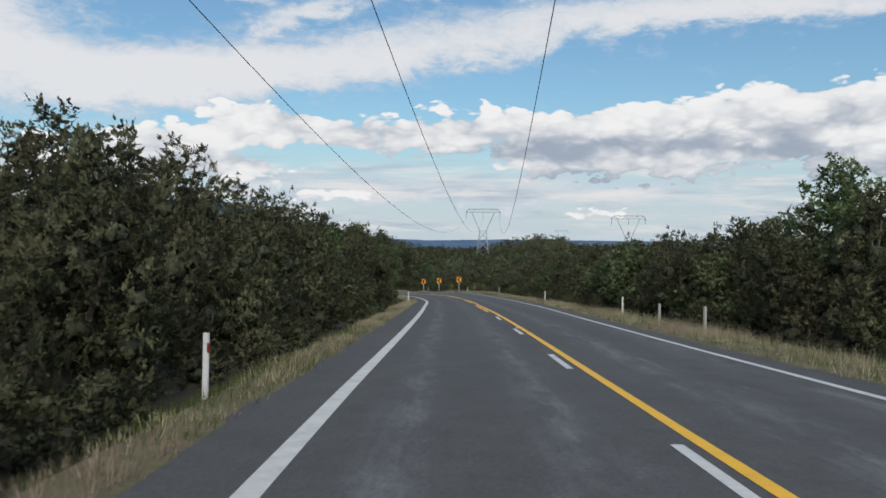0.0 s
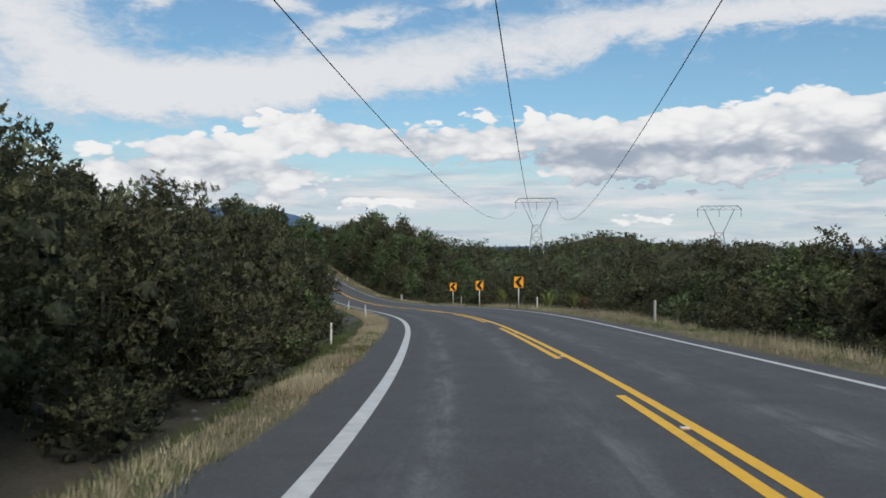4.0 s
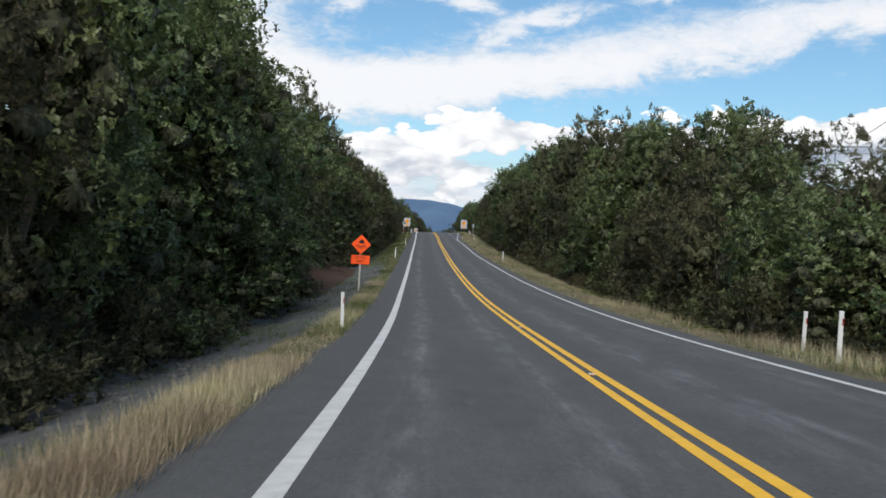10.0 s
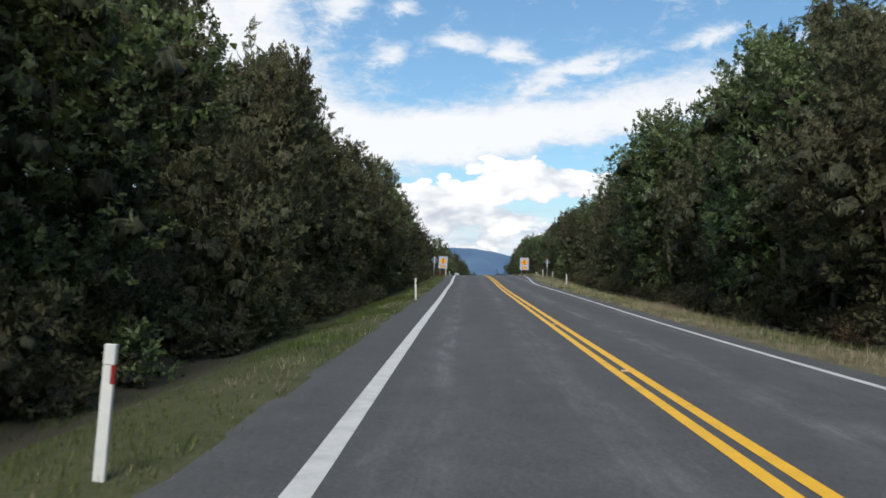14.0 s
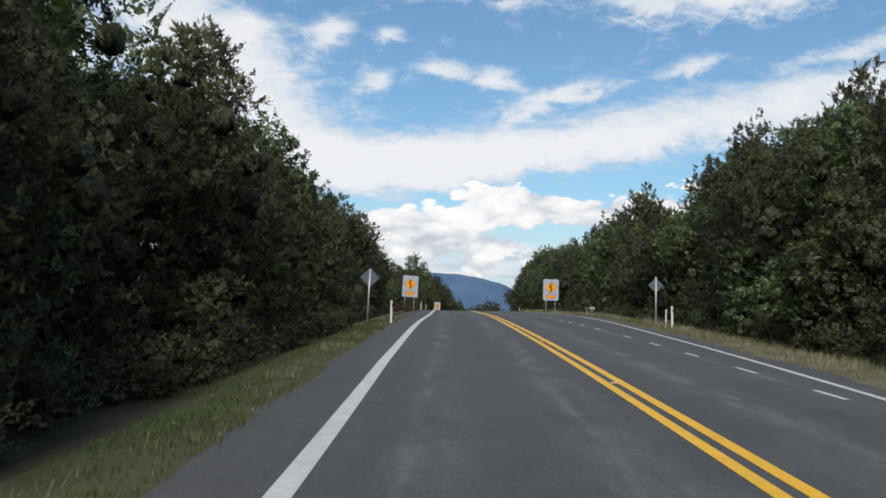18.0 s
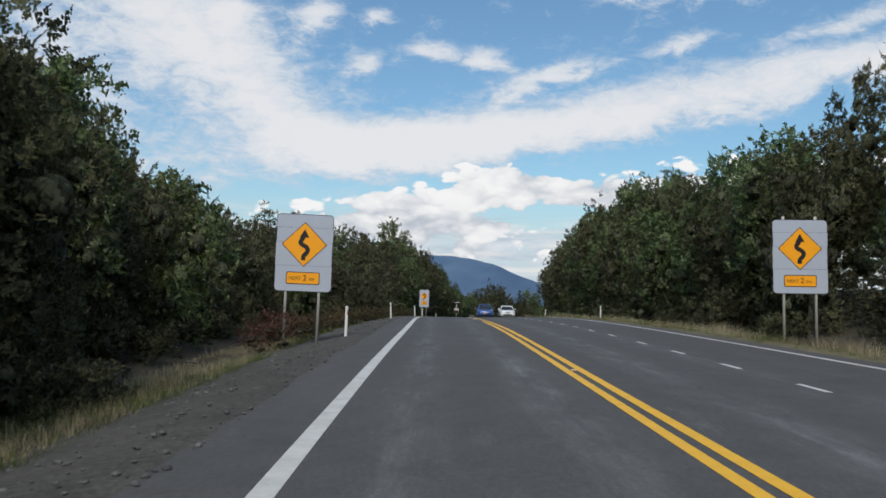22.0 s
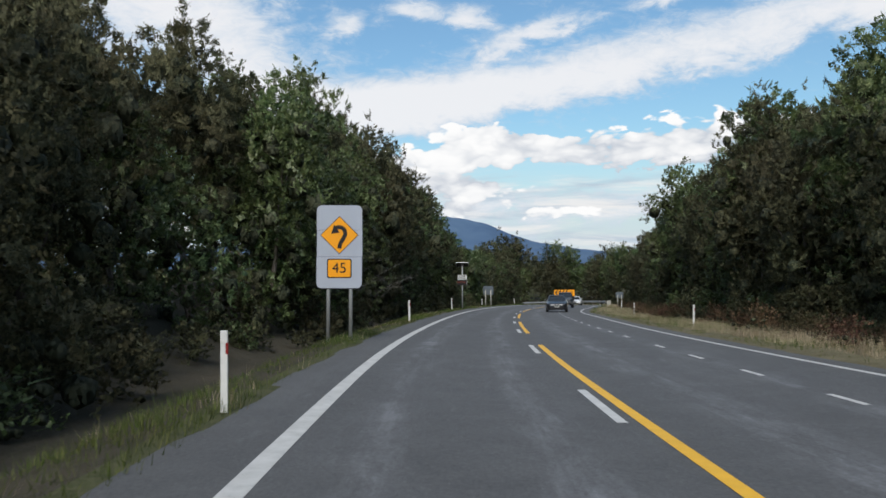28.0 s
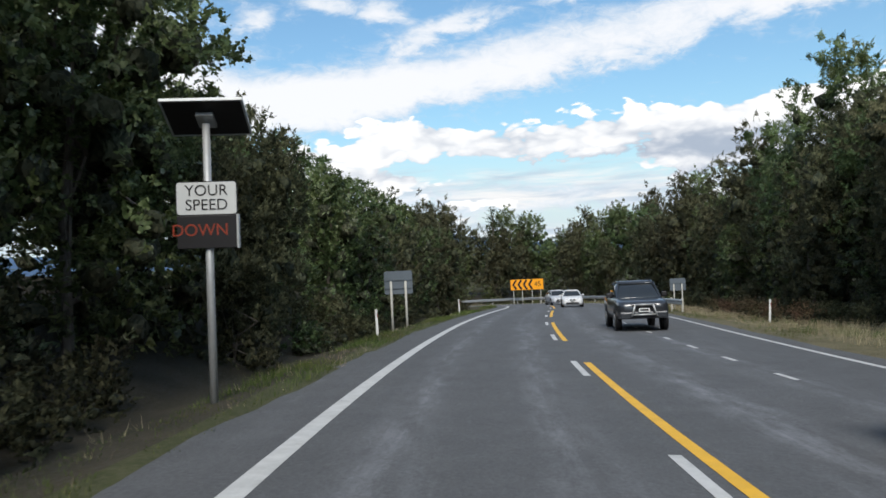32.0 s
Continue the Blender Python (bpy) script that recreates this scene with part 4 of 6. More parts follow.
def far_woods():
    """Canopy of the scrub behind the first rows, one sheet of crowns."""
    rng = np.random.default_rng(5); items = []
    kinds = []
    for k in range(6):
        r = np.random.default_rng(90 + k); cl = [((r.normal(0, 1.3), r.normal(0, 1.3), 2.2 + 0.75 * j), (1.5, 1.5, 1.3)) for j in range(5)]
        kinds.append(crown(r, cl, 200, 0.44, width=0.42, plume=1.2))
    for side, n in ((1, 1150), (-1, 620)):
        for k in range(n):
            s = rng.uniform(20, 700); a = 19 + (150 if side > 0 else 75) * rng.random() ** 1.9
            if side < 0 and s > 560: continue
            g = ground_at(s, side * a); g[2] = hills(g[None], np.array([s]), np.array([side * a]))[0] - 0.5
            h = rng.uniform(2.6, 4.2) if side > 0 and s < 190 else (float(np.interp(a, [20, 62], [7.5, 3.4])) if side > 0 else 7.4) * rng.uniform(0.8, 1.2)
            k = h / 6.5
            items.append((kinds[int(rng.integers(0, 6))], 0 if rng.random() < 0.85 else 1, Matrix.Translation(g) @ pose(0, 0, 0, 0, 0, rng.uniform(0, 360)) @ Matrix.Diagonal((k * 1.25, k * 1.25, k, 1))))
    small = []
    for k in range(4):
        r = np.random.default_rng(120 + k); small.append(crown(r, [((0.8 * math.cos(j * 2.1), 0.8 * math.sin(j * 2.1), 1.3), (1.7, 1.7, 1.1)) for j in range(3)], 30, 1.0, width=0.5, per=5, plume=0.8))
    for side, n in ((1, 3800), (-1, 2000)):
        for k in range(n):
            s = rng.uniform(-30, 740); a = 18 + 190 * rng.random() ** (1.25 if side < 0 else 0.9)
            if side < 0 and s > 540 or side > 0 and s < 250 and a > 120: continue
            g = ground_at(s, side * a); g[2] = hills(g[None], np.array([s]), np.array([side * a]))[0] - 0.4; w = rng.uniform(0.8, 1.7)
            items.append((small[int(rng.integers(0, 4))], 0 if rng.random() < 0.8 else 1, Matrix.Translation(g) @ pose(0, 0, 0, 0, 0, rng.uniform(0, 360)) @ Matrix.Diagonal((w, w, rng.uniform(0.7, 1.2), 1))))
    joined("far_scrub", items, "far dark green scrub covering the hills", "woods")


woods()
far_woods()


def grass(name, mat, label, bands, seed):
    rng = np.random.default_rng(seed); VV = []
    for side, s0, s1, f0, f1, dens, hh in bands:
        n = int((s1 - s0) * dens)
        s = rng.uniform(s0, s1, n); f = f0 + (f1 - f0) * rng.random(n)
        w = (wl(s) + 1.05) if side < 0 else (wr(s) + 0.7); e = verge_edge(s, side)
        g = ground_at(s, side * (w + (e - w) * f))
        q = np.array([0.35 + 1.3 * max(0, noise.noise(Vector((p[0] * 0.22, p[1] * 0.22, seed))) + 0.35) for p in g])
        keep = rng.random(n) < q; g, q = np.repeat(g[keep], 8, 0), np.repeat(q[keep], 8); n = len(g)
        a = rng.uniform(0, 6.28, n); h = hh * rng.uniform(0.4, 1.25, n) * np.minimum(q, 1.2); d = np.stack([np.cos(a), np.sin(a), 0 * a], 1)
        b = g + d * rng.uniform(0, 0.22, (n, 1)); t = b + d * (h * rng.uniform(0.08, 0.85, n))[:, None] + np.stack([0 * h, 0 * h, h], 1)
        sd = np.stack([-d[:, 1], d[:, 0], 0 * a], 1) * rng.uniform(0.002, 0.006, (n, 1))
        VV.append(np.stack([b - sd, b + sd, t], 1).reshape(-1, 3))
    V = np.concatenate(VV)
    tagged(put(name, tri_mesh(name, V, np.arange(len(V)).reshape(-1, 3), (mat,))), label, "grass", kind="stuff")


grass("dry_grass", DRY, "pale dry grass along the road shoulder", [(-1, -20, 10, 0.0, 0.30, 26, 0.20), (-1, 10, 60, 0.0, 0.34, 90, 0.22), (-1, 60, 140, 0.0, 0.29, 200, 0.24), (-1, 140, 172, 0.0, 0.27, 130, 0.22), (-1, 172, 200, 0.0, 0.2, 60, 0.22), (-1, 200, 225, 0.0, 0.16, 14, 0.22), (-1, 225, 336, 0.0, 0.25, 6, 0.15), (-1, 336, 400, 0.5, 1.0, 40, 0.22), (-1, 400, 455, 0.5, 0.7, 10, 0.2), (-1, 455, 640, 0.0, 0.40, 2.5, 0.2), (1, -10, 200, 0.0, 0.55, 36, 0.36), (1, 200, 320, 0.0, 0.6, 26, 0.3), (1, 320, 640, 0.1, 0.9, 40, 0.34)], 2)
grass("green_grass", GREEN, "short green grass on the roadside verge", [(-1, -20, 225, 0.0, 0.8, 34, 0.20), (-1, 70, 106, 0.3, 1.0, 30, 0.16), (-1, 172, 225, 0.0, 0.18, 44, 0.18), (-1, 225, 336, 0.0, 0.5, 80, 0.13), (-1, 225, 336, 0.4, 1.1, 60, 0.11), (-1, 336, 400, 0.45, 1.0, 90, 0.18), (-1, 400, 455, 0.45, 0.75, 40, 0.15), (-1, 455, 640, 0.0, 0.36, 46, 0.15), (1, -10, 640, 0.0, 0.9, 34, 0.22)], 3)


# ---------- roadside furniture ----------
BLACK = plain("black_sign_film", (0.014, 0.013, 0.014), 0.5, 0, 0.1)
RED = plain("red_reflector", (0.20, 0.02, 0.018), 0.35, 0, 0.1)
AMBER = plain("amber_sign_film", (0.80, 0.32, 0.01), 0.45, 0, 0.12, 3)
ORANGE = plain("orange_sign_film", (0.85, 0.09, 0.01), 0.45, 0, 0.12, 3)
SIGN_GREY = plain("pale_grey_sign_face", (0.35, 0.38, 0.44), 0.5, 0, 0.12, 2)
ALLOY = plain("dull_aluminium_back", (0.10, 0.12, 0.14), 0.6, 0.0, 0.25, 3)
STEEL = plain("galvanised_steel", (0.42, 0.43, 0.43), 0.5, 0.5, 0.25, 8)
WOOD_POST = plain("weathered_grey_post", (0.40, 0.39, 0.35), 0.8, 0, 0.3, 9)
LED = Mat("lit_red_diodes", 0.5); LED.color((0.16, 0.03, 0.015)); LED.b.inputs["Emission Color"].default_value = (1, 0.10, 0.03, 1); LED.b.inputs["Emission Strength"].default_value = 0.04; LED = LED.mat


def facing(s, l, up=None, turn=0.0):
    """A pose at s, l whose -y side looks back along the road; up: metres over the road's plane, or None for the ground."""
    p = place(float(s), float(l)); z = float(rise(float(s), float(l))) if up is None else up
    return Matrix.Translation((p[0], p[1], p[2] + z)) @ pose(0, 0, 0, 0, 0, math.degrees(float(along(_th, s))) + turn)


def marker_post():
    t = tagged(new("marker_post"), "slim white roadside marker post with a dull red reflector", "marker post", "edge marker posts")
    part("stake", box(0.088, 0.04, 0.86, 0, 0, 0.27, 0.008), POST_WHITE, t)
    part("waist", box(0.062, 0.034, 0.15, -0.012, 0, 0.765, 0.004), POST_WHITE, t)
    part("reflector_band", box(0.03, 0.036, 0.14, 0.036, 0, 0.765, 0.004), RED, t, "dull red reflector strip")
    part("head", box(0.088, 0.045, 0.15, 0, 0, 0.91, 0.008), POST_WHITE, t)
    return t


first = None
rngp = np.random.default_rng(9)
for s, l in ((-10, -5.98), (52, -5.6), (83, -7.3), (108, -5.96), (140, -5.6), (175, -5.0), (229.8, -5.15), (262, -4.9), (329.3, -5.2), (388, -5.65), (413.2, -5.45), (437.8, -4.7), (461, -4.95), (488.6, -5.1), (515.4, -5.4), (543.9, -6.3), (569, -6.0),
             (19.5, 6.3), (48, 6.1), (112, 7.8), (169, 5.1), (172, 5.8), (231.8, 5.05), (298, 6.25), (330, 7.2), (340, 9.5), (368, 9.9), (416, 8.3), (444, 8.0), (457, 9.6), (490, 8.0), (524, 9.4), (552, 9.2)):
    m = facing(s, l) @ pose(0, 0, 0, rngp.normal(0, 1.5), rngp.normal(0, 1.5), rngp.normal(0, 8))
    if first is None: first = marker_post(); first.matrix_basis = m
    else: copy_thing(first, m)


def stake(m):
    t = tagged(new("wooden_stake"), "weathered grey wooden stake in the roadside grass", "stake", "wooden stakes on the verge"); t.matrix_basis = m
    part("post", box(0.085, 0.085, 1.5, 0, 0, 0.33, 0.012), WOOD_POST, t)
    part("cut_top", rod((0, 0, 1.06), (0, 0, 1.11), 0.05, 0.03, 4), WOOD_POST, t, "sawn pale top")
    return t


one_stake = stake(facing(139.2, 6.95) @ pose(0, 0, 0, 1, 2, 20))
for s, l, k in ((5.5, 6.0, 0.8), (81.5, 6.3, 0.9), (137, 8.6, 0.7), (12.5, 6.3, 0.75)): copy_thing(one_stake, facing(s, l) @ pose(0, 0, 0, 2, -2, 30) @ Matrix.Diagonal((1, 1, k, 1)))


def diamond(r, cx, cz): return [(cx, cz + r), (cx - r, cz), (cx, cz - r), (cx + r, cz)]


def ribbon(points, w):
    """Outline of a bent band of that width along points."""
    a, b = [], []
    for i, p in enumerate(points):
        q, o = points[min(i + 1, len(points) - 1)], points[max(i - 1, 0)]
        d = Vector((q[0] - o[0], q[1] - o[1])).normalized(); n = Vector((-d.y, d.x)) * w / 2
        a.append((p[0] + n.x, p[1] + n.y)); b.append((p[0] - n.x, p[1] - n.y))
    return a + b[::-1]


def band_mesh(outline_pts, w, y, thick=0.003):
    """A bent band as quads, so that concave curves stay clean."""
    bm = bmesh.new(); o = ribbon(outline_pts, w); n = len(outline_pts)
    L = [bm.verts.new((x, y, z)) for x, z in o[:n]]; R = [bm.verts.new((x, y, z)) for x, z in o[n:][::-1]]
    fs = [bm.faces.new((L[i], L[i + 1], R[i + 1], R[i])) for i in range(n - 1)]
    bmesh.ops.recalc_face_normals(bm, faces=fs)
    r = bmesh.ops.extrude_face_region(bm, geom=fs)
    for v in r["geom"]:
        if isinstance(v, bmesh.types.BMVert): v.co.y -= thick
    bmesh.ops.recalc_face_normals(bm, faces=bm.faces[:])
    return bm


def smooth_line(p, n=4):
    """A rounded line through points."""
    o = []
    for i in range(len(p) - 1):
        a, b, c, d = (Vector(p[max(i - 1, 0)]), Vector(p[i]), Vector(p[i + 1]), Vector(p[min(i + 2, len(p) - 1)]))
        for k in range(n):
            u = k / n; o.append(tuple(0.5 * (2 * b + (c - a) * u + (2 * a - 5 * b + 4 * c - d) * u * u + (3 * b - a - 3 * c + d) * u ** 3)))
    return o + [p[-1]]


def bend_sign(kind, m, label, group=""):
    """A tall pale board on two posts: an amber bend diamond over a small amber plate."""
    t = tagged(new("bend_sign"), label, "road sign", group); t.matrix_basis = m
    if kind == "snake": w, h, low, r, dz, pw, ph, pz, px = 1.76, 2.42, 1.68, 0.68, 0.39, 1.00, 0.34, 0.83, 0.52
    else: w, h, low, r, dz, pw, ph, pz, px = 1.05, 1.93, 1.30, 0.425, 0.36, 0.52, 0.40, 0.76, 0.26
    top = low + h
    for x in (-px, px): part("post", rod((x, 0.05, -0.4), (x, 0.05, top + (0.12 if "opposite" in label else -0.1)), 0.045, None, 10), STEEL if kind != "snake" else WOOD_POST, t, smooth=True)
    part("backing", plate(rounded(w + 0.03, h + 0.03, 0.13, 0, low + h / 2), 0.02, Matrix.Translation((0, 0.002, 0))), BLACK, t, "dark board edge")
    # the face is made of planks that do not quite line up
    cuts = [0, 0.17, 0.36, 0.67, 1.0] if kind == "snake" else [0, 0.30, 0.62, 1.0]
    jog = [0.0, 0.012, -0.004, 0.008] if kind == "snake" else [0.0, 0.006, -0.004]
    for k in range(len(cuts) - 1):
        z1, z0 = top - cuts[k] * h, top - cuts[k + 1] * h; x0 = jog[k]; c = 0.12
        if k == 0: o = [(-w / 2 + x0, z0), (w / 2 + x0, z0)] + [(w / 2 - c + c * math.cos(a) + x0, z1 - c + c * math.sin(a)) for a in (0, .4, .8, 1.2, 1.57)] + [(-w / 2 + c - c * math.sin(a) + x0, z1 - c + c * math.cos(a)) for a in (0, .4, .8, 1.2, 1.57)]
        elif k == len(cuts) - 2: o = [(-w / 2 + x0, z1), (-w / 2 + x0, z0 + c)] + [(-w / 2 + c - c * math.cos(a) + x0, z0 + c - c * math.sin(a)) for a in (.4, .8, 1.2, 1.57)] + [(w / 2 - c + c * math.sin(a) + x0, z0 + c - c * math.cos(a)) for a in (0, .4, .8, 1.2, 1.57)] + [(w / 2 + x0, z1)]
        else: o = [(-w / 2 + x0, z1), (-w / 2 + x0, z0), (w / 2 + x0, z0), (w / 2 + x0, z1)]
        o = [(x, min(max(z, z0 + 0.003), z1 - 0.003)) for x, z in o]
        part("face_panel", plate(o, 0.006, Matrix.Translation((0, -0.006, 0))), SIGN_GREY, t)
    cz = top - dz * h
    part("diamond_border", plate(diamond(r * 1.045, 0, cz), 0.003, Matrix.Translation((0, -0.010, 0))), BLACK, t, "black border")
    d = part("diamond", plate(diamond(r, 0, cz), 0.003, Matrix.Translation((0, -0.014, 0))), AMBER, t, "amber warning diamond")
    if kind == "snake":
        pts = smooth_line([(-0.015, -0.50), (-0.01, -0.37), (0.075, -0.27), (0.118, -0.17), (0.052, -0.075), (-0.075, 0.0), (-0.122, 0.075), (-0.075, 0.16), (-0.016, 0.24)])
        part("arrow", band_mesh([(x, cz + z) for x, z in pts], 0.138, -0.017), BLACK, d, "black winding arrow")
        part("arrow_head", plate([(-0.156, cz + 0.22), (0.148, cz + 0.22), (0.0, cz + 0.49)], 0.003, Matrix.Translation((0, -0.020, 0))), BLACK, d, "black arrow head")
    else:
        pts = smooth_line([(0.0, -0.31), (0.02, -0.20), (0.09, -0.08), (0.135, 0.03), (0.10, 0.14), (0.0, 0.185), (-0.08, 0.165)])
        part("arrow", band_mesh([(x, cz + z) for x, z in pts], 0.092, -0.017), BLACK, d, "black left-turn arrow")
        part("arrow_head", plate([(-0.19, cz + 0.03), (0.0, cz + 0.06), (-0.125, cz + 0.245)], 0.003, Matrix.Translation((0, -0.020, 0))), BLACK, d, "black arrow head")
    z = top - pz * h
    part("plate_border", plate(rounded(pw + 0.05, ph + 0.05, 0.05, 0, z), 0.003, Matrix.Translation((0, -0.010, 0))), BLACK, t, "black border")
    p = part("small_plate", plate(rounded(pw, ph, 0.04, 0, z), 0.003, Matrix.Translation((0, -0.014, 0))), AMBER, t, "amber supplementary plate")
    if kind == "snake":
        letters("NEXT", 0.15, p, BLACK, -0.25, z - 0.01, -0.017); letters("2", 0.25, p, BLACK, 0.06, z, -0.017); letters("km", 0.15, p, BLACK, 0.28, z - 0.02, -0.017)
    else: letters("45", 0.34, p, BLACK, 0, z, -0.017)
    return t


bend_sign("snake", facing(387.21, -7.0, -0.21, 3) @ pose(0, 0, 0, 0, 1.5, 0), "pale grey board with an amber winding-road diamond, on two posts", "gated winding-road signs")
bend_sign("snake", facing(388.28, 9.2, -0.35, -3), "pale grey winding-road board on two posts on the opposite verge", "gated winding-road signs")
bend_sign("left", Matrix.Translation((-120.02, 456.34, -4.21)) @ facing(474.5, -5.0, 0.1, 4).to_3x3().to_4x4() @ pose(0, 0, 0, 0, 1.2, 0) @ Matrix.Scale(1.23, 4), "narrow pale board with an amber left-bend diamond, on steel posts")


def chevron_sign(m):
    t = tagged(new("chevron_sign"), "amber board with a black chevron on a white post", "road sign", "chevron boards on the bend"); t.matrix_basis = m
    part("post", rod((0, 0.05, -0.4), (0, 0.05, 2.1), 0.045, None, 10), POST_WHITE, t, smooth=True)
    part("border", plate(rounded(0.85, 0.99, 0.05, 0, 1.95), 0.008), BLACK, t, "black border")
    b = part("board", plate(rounded(0.78, 0.92, 0.04, 0, 1.95), 0.004, Matrix.Translation((0, -0.005, 0))), AMBER, t, "amber board")
    bm = bmesh.new(); q = [(0.02, 0.42), (0.34, 0.42), (0.02, 0.0), (0.34, -0.42), (0.02, -0.42), (-0.33, 0.0)]
    v = [bm.verts.new((x, -0.010, 1.95 + z)) for x, z in q]
    f = [bm.faces.new((v[0], v[5], v[2], v[1])), bm.faces.new((v[5], v[4], v[3], v[2]))]; bmesh.ops.recalc_face_normals(bm, faces=f)
    r = bmesh.ops.extrude_face_region(bm, geom=f)
    for w in r["geom"]:
        if isinstance(w, bmesh.types.BMVert): w.co.y += 0.004
    bmesh.ops.recalc_face_normals(bm, faces=bm.faces[:])
    part("chevron", bm, BLACK, b, "black chevron")
    return t


ch = chevron_sign(facing(115.0, 7.02, 0.02, -3))
copy_thing(ch, facing(128.76, 6.59, 0.0, -2)); copy_thing(ch, facing(141.48, 6.55, 0.02, 0))


def sign_back(m, h, r, label):
    """A diamond sign seen from behind on its post."""
    t = tagged(new("warning_sign"), label, "road sign", "diamond signs seen from behind"); t.matrix_basis = m
    part("post", rod((0, -0.05, -0.4), (0, -0.05, h), 0.05, None, 10), STEEL, t, smooth=True)
    part("board", plate(diamond(r, 0, h - 0.46), 0.01, Matrix.Translation((0, 0.01, 0))), ALLOY, t, "dull grey sign back")
    for z in (h - 0.46, ): part("brace", box(2 * r - 0.05, 0.02, 0.04, 0, 0, z), ALLOY, t)
    for z in (h - 0.36, h - 0.66): part("clamp", box(0.14, 0.03, 0.04, 0, -0.03, z, 0.005), STEEL, t)
    return t


sign_back(facing(337.92, -7.11, -0.22) @ pose(0, 0, 0, 0, 1.5, 3), 2.85, 0.53, "grey back of a diamond sign on a steel post")
sign_back(facing(338.5, 8.56, -0.27) @ pose(0, 0, 0, 0, -0.5, -3), 2.62, 0.42, "grey back of a diamond sign on the opposite verge")


def slip_sign(m):
    t = tagged(new("slippery_sign"), "temporary orange slippery-surface sign on a wooden post", "road sign"); t.matrix_basis = m
    part("post", box(0.09, 0.07, 3.3, 0, 0.05, 1.25, 0.01), WOOD_POST, t)
    part("border", plate(diamond(0.545, 0, 2.48), 0.008), BLACK, t, "black border")
    d = part("diamond", plate(diamond(0.525, 0, 2.48), 0.004, Matrix.Translation((0, -0.005, 0))), ORANGE, t, "orange diamond")
    y = -0.009
    part("car_symbol", plate(rounded(0.28, 0.13, 0.04, 0.03, 2.60), 0.003, Matrix.Translation((0, y, 0)) @ Matrix.Rotation(0, 4, "Y")), BLACK, d, "black car shape")
    part("car_roof", plate([(-0.06, 2.66), (0.11, 2.66), (0.08, 2.74), (-0.03, 2.74)], 0.003, Matrix.Translation((0, y, 0))), BLACK, d)
    part("skid_mark", band_mesh([(-0.28 + 0.05 * k, 2.40 + 0.045 * math.sin(k * 0.9)) for k in range(11)], 0.03, y), BLACK, d, "black wavy skid line")
    part("skid_mark", band_mesh([(-0.22 + 0.05 * k, 2.32 + 0.045 * math.sin(k * 0.9 + 1)) for k in range(11)], 0.03, y), BLACK, d, "black wavy skid line")
    part("plate_border", plate(rounded(1.02, 0.50, 0.04, 0, 1.66), 0.008), BLACK, t, "black border")
    p = part("lower_plate", plate(rounded(0.99, 0.47, 0.03, 0, 1.66), 0.004, Matrix.Translation((0, -0.005, 0))), ORANGE, t, "orange supplementary plate")
    letters("WHEN", 0.20, p, BLACK, 0, 1.76, y); letters("WET", 0.20, p, BLACK, 0, 1.56, y)
    return t


slip_sign(Matrix.Translation((-36.341, 189.368, -8.789)) @ facing(195, -6.1, -0.23, 2).to_3x3().to_4x4() @ pose(0, 0, 0, 0, 1.0, 0) @ Matrix.Scale(0.938, 4))


def speed_sign(m):
    t = tagged(new("speed_display"), "solar-powered speed display on a tall steel pole", "speed sign"); t.matrix_basis = m
    part("pole", rod((0, 0.06, -0.5), (0, 0.06, 4.2), 0.062, 0.055, 14), STEEL, t, smooth=True)
    tilt = Matrix.Translation((0, 0.1, 4.30)) @ pose(0, 0, 0, -28, 0, 2)
    pan = part("solar_panel", box(1.14, 0.80, 0.035, 0, 0, 0, 0.006, tilt), BLACK, t, "dark underside of a tilted solar panel")
    for a in (box(1.16, 0.03, 0.05, 0, 0.40, 0, 0.004, tilt), box(1.16, 0.03, 0.05, 0, -0.40, 0, 0.004, tilt), box(0.03, 0.80, 0.05, 0.57, 0, 0, 0.004, tilt), box(0.03, 0.80, 0.05, -0.57, 0, 0, 0.004, tilt)): part("frame_bar", a, STEEL, pan, "pale metal frame bar")
    part("bracket", box(0.25, 0.3, 0.06, 0, 0, -0.05, 0.005, tilt), STEEL, t)
    part("plate_rim", plate(rounded(0.88, 0.49, 0.05, 0, 3.12), 0.01, Matrix.Translation((0, -0.03, 0))), BLACK, t, "black rim")
    p = part("name_plate", plate(rounded(0.85, 0.46, 0.04, 0, 3.12), 0.004, Matrix.Translation((0, -0.036, 0))), plain("white_sign_face", (0.48, 0.49, 0.48), 0.5, 0, 0.1), t, "white plate")
    letters("YOUR", 0.225, p, BLACK, 0, 3.225, -0.040); letters("SPEED", 0.225, p, BLACK, 0, 3.02, -0.040)
    d = part("display", box(0.86, 0.14, 0.47, 0, 0.03, 2.64, 0.01), BLACK, t, "black display box")
    letters("DOWN", 0.24, d, LED, -0.1, 2.66, -0.043, "dim red lit letters")
    part("side_rail", box(0.03, 0.1, 0.48, 0.44, -0.01, 2.64), STEEL, t, "pale edge rail")
    return t


speed_sign(facing(527.03, -5.94, -0.28, 4) @ pose(0, 0, 0, 0, 0.9, 0))


def small_sign(m):
    t = tagged(new("marker_plate"), "small white roadside plate on a short post", "road sign"); t.matrix_basis = m
    part("post", box(0.06, 0.05, 1.3, 0, 0.03, 0.2, 0.006), WOOD_POST, t)
    p = part("plate", plate(rounded(0.40, 0.17, 0.02, 0, 0.87), 0.01), POST_WHITE, t)
    part("bar", box(0.30, 0.004, 0.03, 0, -0.004, 0.90), BLACK, p); part("bar", box(0.24, 0.004, 0.03, 0, -0.004, 0.84), BLACK, p)


small_sign(facing(361.55, 9.22, -0.4))


